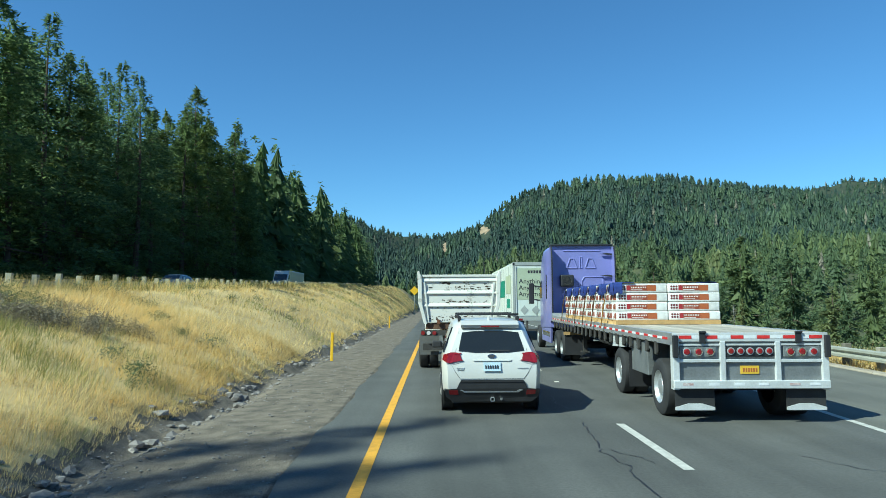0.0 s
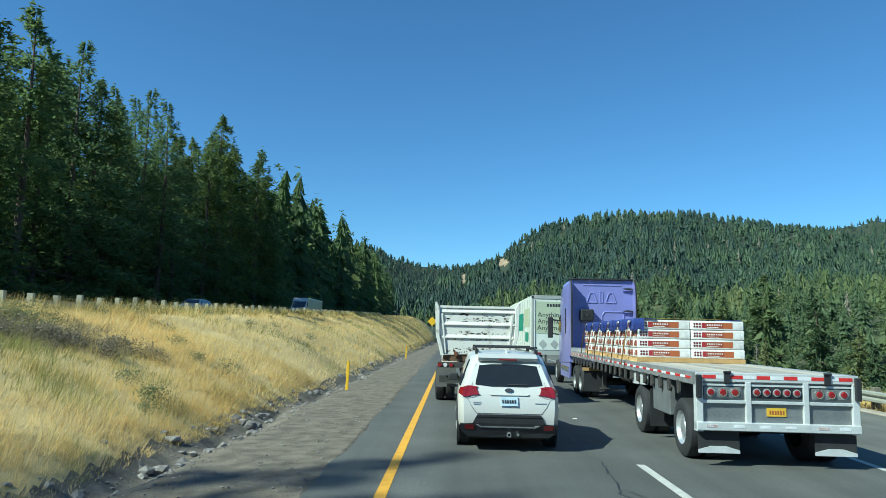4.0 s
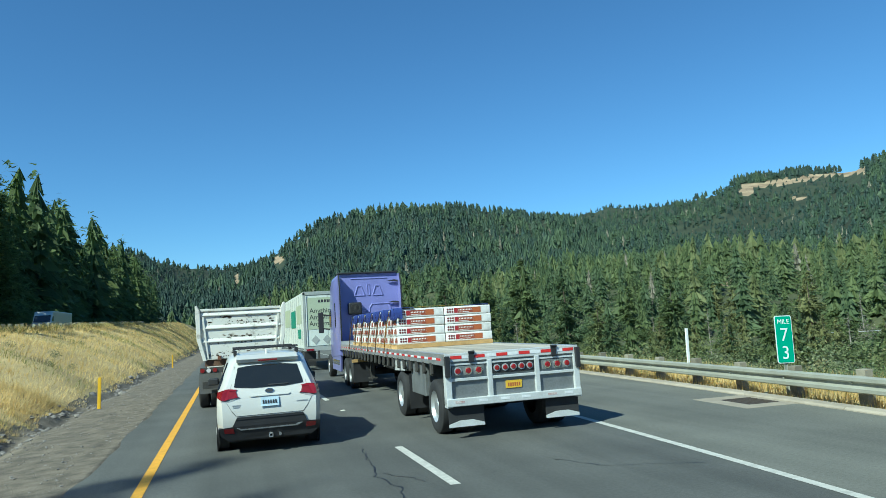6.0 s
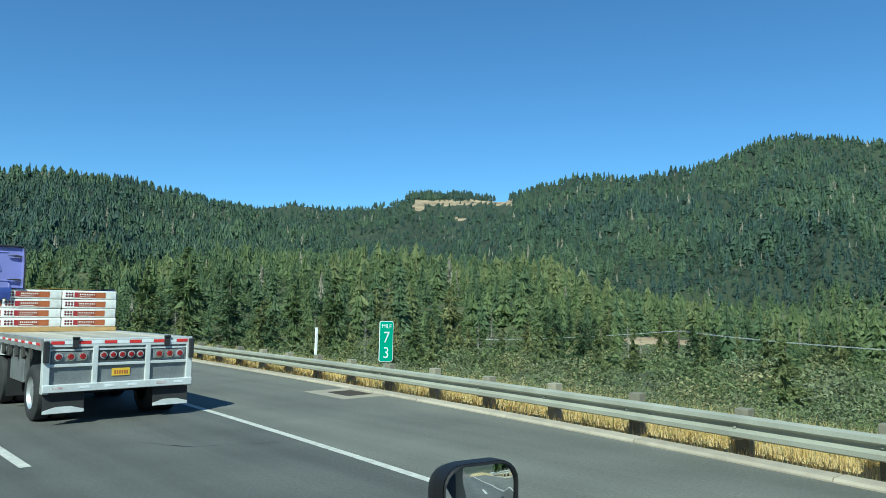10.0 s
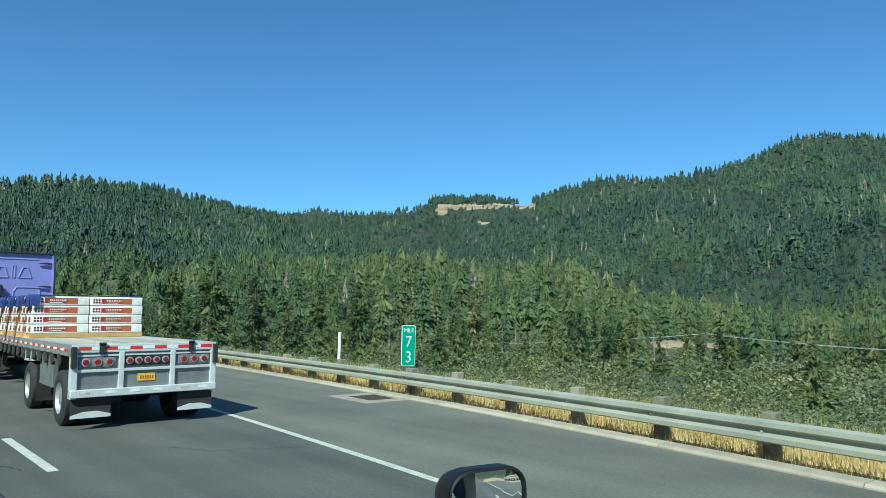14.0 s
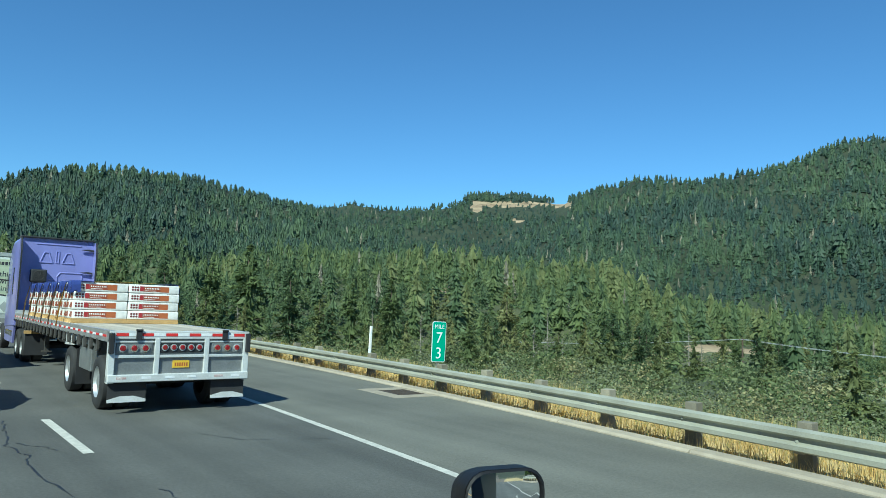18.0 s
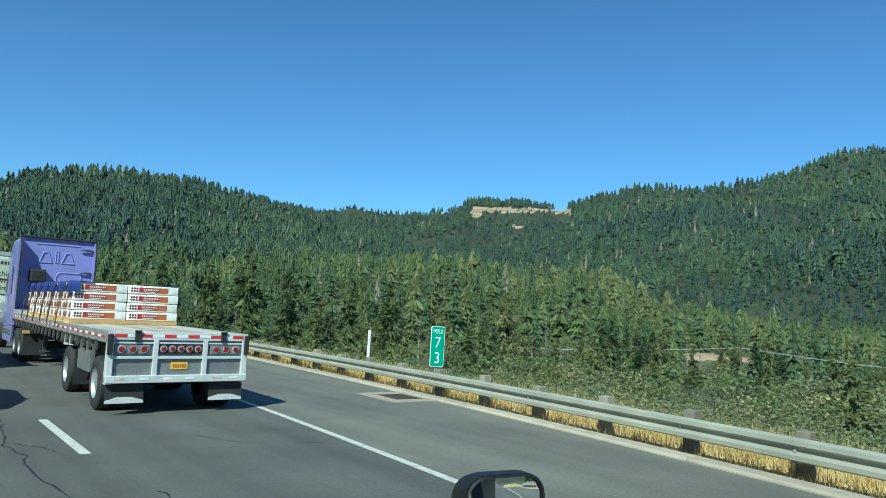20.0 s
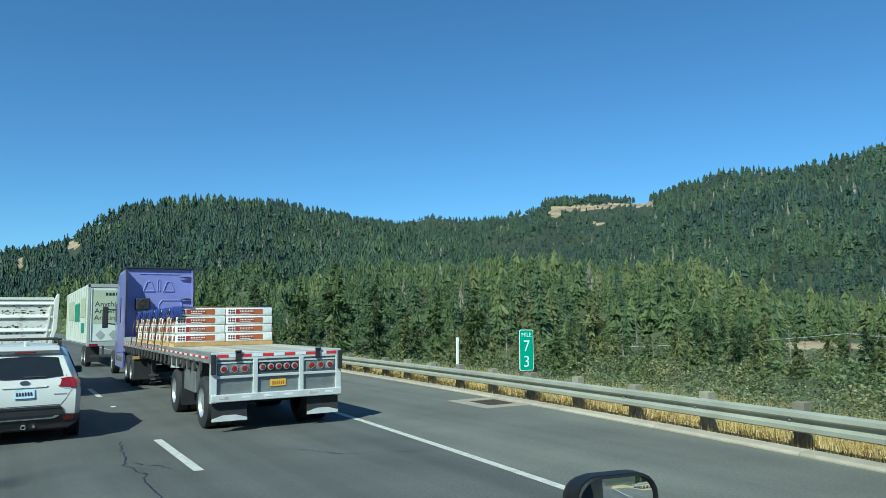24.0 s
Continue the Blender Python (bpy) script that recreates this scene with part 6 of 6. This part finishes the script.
plant_many("valley_forest", NEARFIRS, hill_trees(150, 265, lambda r: 5.6, 4, 84, 6, 11.0, NEARFIRS, 14, -0.22), "mixed green forest on the valley slope", "forest", OLIVE + FAR[3:])
plant_many("hillside_forest", MIDFIRS, hill_trees(265, 480, lambda r: 5.7, -4, 84, 16, 11.5, MIDFIRS, 14, -0.18), "mixed green forest on the lower hillside", "forest", OLIVE + FAR[3:])

ub = []
x, y, z, g3 = scatter(110, 460, lambda r: 4.2 + 0.014 * r, 6, 84, 31)
for i in np.nonzero((x > curb_x(y) + 12) & wanted(x, y, z, np.full(len(x), 2.0)))[0]:
    s = g3.uniform(0.8, 2.2)
    ub.append((x[i], y[i], z[i] - 0.1, g3.uniform(0, 6), s * 1.4, s, g3.integers(0, 3), g3.choice((0, 1, 1, 2))))
FARBUSH = [bush(1.0, 1.0, 36, 0.26, 170 + k, 9) for k in range(3)]
plant_many("valley_scrub", FARBUSH, ub, "low green scrub between the valley trees", "scrub", OLIVE)

# --- single trees beyond the guardrail
SMALL = []
for k, (h, rad, n, mt, dead) in enumerate(((13, 3.2, 3000, 1, 0), (12, 2.5, 2600, 0, 0), (14, 3.3, 2500, 3, 0), (9, 2.6, 2200, 2, 0), (9, 0.9, 260, 3, 1))):
    tr = trunk_mesh(h, 0.20 if not dead else 0.13, 30 + k, 14 if not dead else 26, 0.12, dead).mesh("trunk", smooth=True)
    tr.materials.append(DEADWOOD if dead else BARK)
    cr = soup("crown", np.concatenate([crown(h, rad, int(n * 0.75), 0.03, 0.33, 100 + k, branches=(95, 80, 60, 70, 50)[k], ragged=0.5, power=0.7), skirts(h * 0.95, rad * 0.55, 140 + k, 9, 8, 0.7)]), [(OLIVE[0], OLIVE[1], OLIVE[2], PINE[3])[mt]]) if not dead else soup("crown", crown(h, rad, n, 0.1, 0.13, 100 + k, branches=50, ragged=0.6), [FAR[3]])
    SMALL.append((h, tr, cr, dead))


def valley_tree(kind, az, d, h, wide=1.0):
    x, y = 0.47 + d * math.sin(radians(az)), d * math.cos(radians(az))
    hh, tr, cr, dead = SMALL[kind]
    e = thing("dead_tree" if dead else "fir_tree", pose(x, y, land_at(x, y) - 0.15, 0, 0, (az * 37) % 360), "bare grey dead conifer standing among shrubs" if dead else ("sparse yellowish fir tree in the valley" if kind == 2 else "green fir tree in the valley below the road"), "tree", "dead trees in the valley" if dead else "fir trees in the valley")
    part("trunk", tr, BARK, e)
    part("crown", cr, PINE[0], e)
    e.scale = (h / hh * wide, h / hh * wide, h / hh)
    return e


for kind, az, d, h, wide in ((0, 23.3, 120, 17.5, 1.1), (1, 26.5, 112, 13.5, 1.1), (0, 20.5, 140, 15, 1.1), (0, 31.5, 115, 12.0, 1.1), (0, 34.7, 112, 12.8, 1.15), (2, 44.3, 118, 13.2, 1.15), (1, 52.8, 104, 9.2, 1.2), (3, 56.4, 92, 7.0, 1.1), (3, 69.6, 44, 5.4, 1.2),
                             (4, 37.3, 112, 8.2, 1.2), (4, 38.7, 116, 6.5, 1.0), (4, 33.2, 118, 8.0, 1.0), (4, 61.0, 150, 8.0, 1.0), (4, 47.6, 150, 9.0, 1.0), (3, 41.2, 95, 6.0, 1.1), (3, 48.5, 88, 5.6, 1.2), (3, 29.0, 96, 8.0, 1.2), (3, 64.0, 70, 5.0, 1.2), (1, 17.0, 150, 15, 1.2), (0, 14.0, 165, 17, 1.2)):
    valley_tree(kind, az, d, h, wide)
for _ in range(7):
    valley_tree(4, g.uniform(22, 76), g.uniform(110, 175), g.uniform(5.0, 8.0), g.uniform(1.2, 1.8))
for _ in range(75):
    az, d = g.uniform(12, 82), 72 + 105 * g.random() ** 0.8
    valley_tree(int(g.choice((0, 1, 1, 3, 3, 2))), az, d, g.uniform(2.5, 5.0) + d * 0.028, g.uniform(0.9, 1.3))

# --- shrubs on the slope below the guardrail
sh = []
while len(sh) < 460:
    d = 12 * math.exp(g.uniform(0, 2.7))
    az = g.uniform(8, 86)
    x, y = d * math.sin(radians(az)), d * math.cos(radians(az))
    off = x - float(curb_x(y))
    if off < 2.0:
        continue
    s = min(2.6, 0.45 + 0.05 * off) * g.uniform(0.6, 1.5)
    sh.append((x, y, land_at(x, y) - 0.05, g.uniform(0, 6.28), s * g.uniform(0.9, 1.5), s, g.integers(0, 3) + (3 if d > 34 else 0), g.choice((0, 1, 1, 1, 2, 2, 4, 3, 1, 3) if off < 16 else (0, 0, 1, 1, 1, 2, 4, 4, 0, 3))))
SCRUB = [leafy("scrub_olive", (0.10, 0.13, 0.055), (0.19, 0.22, 0.10)), leafy("scrub_grey", (0.13, 0.155, 0.080), (0.23, 0.25, 0.14)), OLIVE[2], leafy("scrub_straw", (0.22, 0.21, 0.10), (0.36, 0.33, 0.16)), OLIVE[1], leafy("scrub_dead", (0.17, 0.145, 0.10), (0.32, 0.275, 0.19), 0.2)]
SLOPEBUSH = [bush(0.9, 1.0, 640, 0.034, 160 + k, 30) for k in range(3)] + [bush(0.9, 1.0, 360, 0.052, 260 + k, 26) for k in range(3)]
plant_many("slope_shrubs", SLOPEBUSH, sh, "grey-green shrubs and weeds on the slope below the road", "shrubs", SCRUB)


# --- grass
def blades(x, y, z, h, w, seed, lean=0.35):
    gg = np.random.default_rng(seed)
    n = len(x)
    a = gg.uniform(0, 2 * np.pi, n)
    la = gg.normal(0.5, 0.9, n)
    ln = np.abs(gg.normal(0, lean, n)) * h
    base = np.stack([x, y, z - 0.02], 1)
    side = np.stack([np.cos(a), np.sin(a), 0 * a], 1) * (w / 2)[:, None]
    tip = base + np.stack([np.cos(la) * ln, np.sin(la) * ln, h], 1)
    return np.stack([base - side, base + side, tip], 1).reshape(-1, 3)


gg = np.random.default_rng(21)
n = 235000
yy = np.where(gg.random(n) < 0.5, 4 + 26 * gg.uniform(0, 1, n) ** 1.5, 4 + 215 * gg.uniform(0, 1, n) ** 2.2)
xx = np.where(gg.random(n) < 0.13, -5.35 - 0.25 * wavy(0 * yy, yy, 1.3) - np.abs(gg.normal(0, 0.55, n)), -5.4 - 9.9 * gg.uniform(0, 1, n) ** 0.95)
clump = wavy(xx, yy, 0.55) + wavy(xx, yy, 0.21, 1.0) + 0.8 * wavy(xx, yy, 2.4, 2.0)
keep = gg.random(n) < np.clip(0.62 + 0.42 * clump, 0.08, 1)
xx, yy, clump = xx[keep], yy[keep], clump[keep]
dd = np.hypot(xx, yy)
edge = np.clip((-5.3 - xx) / 0.9, 0.35, 1)
hh = gg.uniform(0.10, 0.33, len(xx)) * edge * (1 + 0.25 * clump) * np.where(gg.random(len(xx)) < 0.03, 1.9, 1)
ww = np.clip(0.00072 * dd, 0.006, 0.14)
v = blades(xx, yy, land(xx, yy), hh, ww, 3, 0.62)
weeds = []
gw = np.random.default_rng(77)
for cx, cy, sp, cnt in ((-13.5, 18, 1.2, 26), (-12.0, 20.5, 1.0, 20), (-10.5, 15, 0.9, 14), (-13.2, 27, 2.5, 16), (-8.0, 24, 1.0, 8), (-12.5, 40, 3.0, 16), (-6.5, 17, 0.8, 7), (-13.8, 60, 6.0, 20), (-10, 12, 0.8, 9), (-11.6, 18.2, 0.9, 34), (-10.4, 19.6, 0.8, 30), (-9.4, 20.8, 0.7, 18), (-12.6, 17.2, 0.8, 16)):
    for _ in range(cnt):
        x, y = cx + gw.normal() * sp * 0.6, cy + gw.normal() * sp
        if -14.4 < x < -5.9:
            s = gw.uniform(0.22, 0.5)
            weeds.append((x, y, land_at(x, y) - 0.03, gw.uniform(0, 6), s * 1.2, s, gw.integers(3, 6), 5 if cnt in (34, 30, 18, 16) and cy < 22 else gw.choice((0, 1, 1, 3))))
plant_many("bank_weeds", SLOPEBUSH, weeds, "grey-green weeds among the dry grass", "weeds", SCRUB)
tone = wavy(xx, yy, 3.5, 3.0) + 0.5 * wavy(xx, yy, 1.1, 1.5)
idx = np.where(tone + gg.normal(0, 0.25, len(xx)) > 0.55, 2, np.where(wavy(xx, yy, 5.0, 4.0) + 0.6 * wavy(xx, yy, 1.6, 5.0) + gg.normal(0, 0.7, len(xx)) > -0.1, 0, 1))
idx = np.where((wavy(xx, yy, 2.9, 6.0) + 0.5 * wavy(xx, yy, 0.9, 7.0) + 0.5 * (xx < -11) * (yy < 30) + gg.normal(0, 0.25, len(xx)) > 0.95), 3, idx)
STRAW.append(leafy("straw_weathered", (0.24, 0.19, 0.11), (0.40, 0.32, 0.19), 0.3, 0.2))
crest_y = 10 + 120 * gg.uniform(0, 1, 9000) ** 1.6
crest_x = -14.3 + gg.normal(0, 0.22, 9000)
crest = blades(crest_x, crest_y, land(crest_x, crest_y), gg.uniform(0.3, 0.75, 9000), np.clip(0.0008 * crest_y, 0.012, 0.08), 33, 0.45)
v, idx = np.concatenate([v, crest]), np.concatenate([idx, gg.choice((0, 1, 2, 2), 9000)])
tagged(new("dry_grass", soup("dry_grass", v, STRAW, idx)), "tall dry golden grass covering the roadside bank", "grass", kind="stuff")

n = 90000
yy = -3 + 95 * gg.uniform(0, 1, n) ** 1.5
off = 2.0 + 16.0 * gg.uniform(0, 1, n) ** 1.5
xx = curb_x(yy) + off
clump = wavy(xx, yy, 0.9) + wavy(xx, yy, 0.33, 1.0)
keep = gg.random(n) < np.clip(0.6 + 0.45 * clump, 0.1, 1)
xx, yy, clump = xx[keep], yy[keep], clump[keep]
hh = gg.uniform(0.2, 0.62, len(xx)) * (1 + 0.3 * clump)
v = blades(xx, yy, land(xx, yy), hh, np.clip(0.0013 * np.hypot(xx, yy), 0.012, 0.09), 9)
idx = np.where(gg.random(len(xx)) < 0.84 + 0.15 * clump, 2 + (gg.random(len(xx)) < 0.5), np.where(gg.random(len(xx)) < 0.6, 0, 1))
tagged(new("slope_weeds", soup("slope_weeds", v, [STRAW[0], STRAW[1], SCRUB[0], SCRUB[1]], idx)), "tall green and straw weeds on the slope", "weeds", kind="stuff")

n = 52000
yy = -3 + 75 * gg.uniform(0, 1, n) ** 1.6
off = 0.36 + 2.0 * gg.uniform(0, 1, n) ** 1.3
xx = curb_x(yy) + off
clump = wavy(xx, yy, 0.4) + wavy(xx, yy, 0.17, 1.0)
keep = gg.random(n) < np.clip(0.65 + 0.4 * clump, 0.1, 1)
xx, yy, off = xx[keep], yy[keep], off[keep]
hh = gg.uniform(0.12, 0.36, len(xx)) * np.clip(0.6 + off, 0.6, 1.6)
v = blades(xx, yy, land(xx, yy), hh, np.clip(0.0010 * np.hypot(xx, yy), 0.008, 0.05), 5)
idx = np.where(gg.random(len(xx)) < 0.10 + 0.18 * np.clip(off - 0.8, 0, 2), 2, np.where(gg.random(len(xx)) < 0.7, 0, 1))
tagged(new("verge_grass", soup("verge_grass", v, STRAW, idx)), "dry straw-coloured grass under the guardrail", "grass", kind="stuff")

# --- stones along the ditch
st = []
gs = random.Random(8)
for k in range(3800):
    y = 5 + 70 * gs.random() ** 1.5
    x = -5.05 + gs.gauss(0, 0.34) if gs.random() < 0.6 else gs.uniform(-4.9, -2.1)
    s = gs.uniform(0.010, 0.034) * ((6.0 if gs.random() < 0.12 else 3.2) if gs.random() < 0.14 and x < -4.4 else 1)
    st.append((x, y, land_at(x, y) + 0.2 * s, gs.uniform(0, 6), s, s * gs.uniform(0.4, 0.8), gs.randrange(4), 0))
ROCKS = []
for k in range(4):
    bm = bmesh.new()
    bmesh.ops.create_icosphere(bm, subdivisions=1, radius=1)
    for q in bm.verts:
        q.co *= gs.uniform(0.65, 1.25)
    bmesh.ops.triangulate(bm, faces=bm.faces)
    ROCKS.append(np.array([tuple(q.co) for f in bm.faces for q in f.verts]))
    bm.free()
plant_many("ditch_stones", ROCKS, st, "loose grey stones along the gravel ditch", "stones", [STONE])

# --- power line across the valley
line = thing("power_line", Matrix(), "wooden pole with thin cables across the valley", "power line")
px, py = 112 * math.sin(radians(62.4)), 112 * math.cos(radians(62.4))
pz = land_at(px, py)
part("pole", Build().tube((px, py, pz - 0.5), (px, py, -0.45), 0.15, 0.11, 8), BARK, line)
part("crossarm", Build().box(px - 0.9, px + 0.9, py - 0.07, py + 0.07, -0.85, -0.7), BARK, line)
for dx in (-0.7, 0.7):
    for bx, by, bz in ((140 * math.sin(radians(44)), 140 * math.cos(radians(44)), -3.6), (80 * math.sin(radians(86)), 80 * math.cos(radians(86)), -1.6)):
        b = Build()
        prev = Vector((px + dx, py, -0.7))
        end = Vector((bx + dx, by, bz))
        for k in range(1, 9):
            u = k / 8
            p = Vector((px + dx, py, -0.7)).lerp(end, u) - Vector((0, 0, 4 * 0.5 * u * (1 - u)))
            b.tube(prev, p, 0.02, n=5, caps=False)
            prev = p
        part("cable", b, ALU_DULL, line)
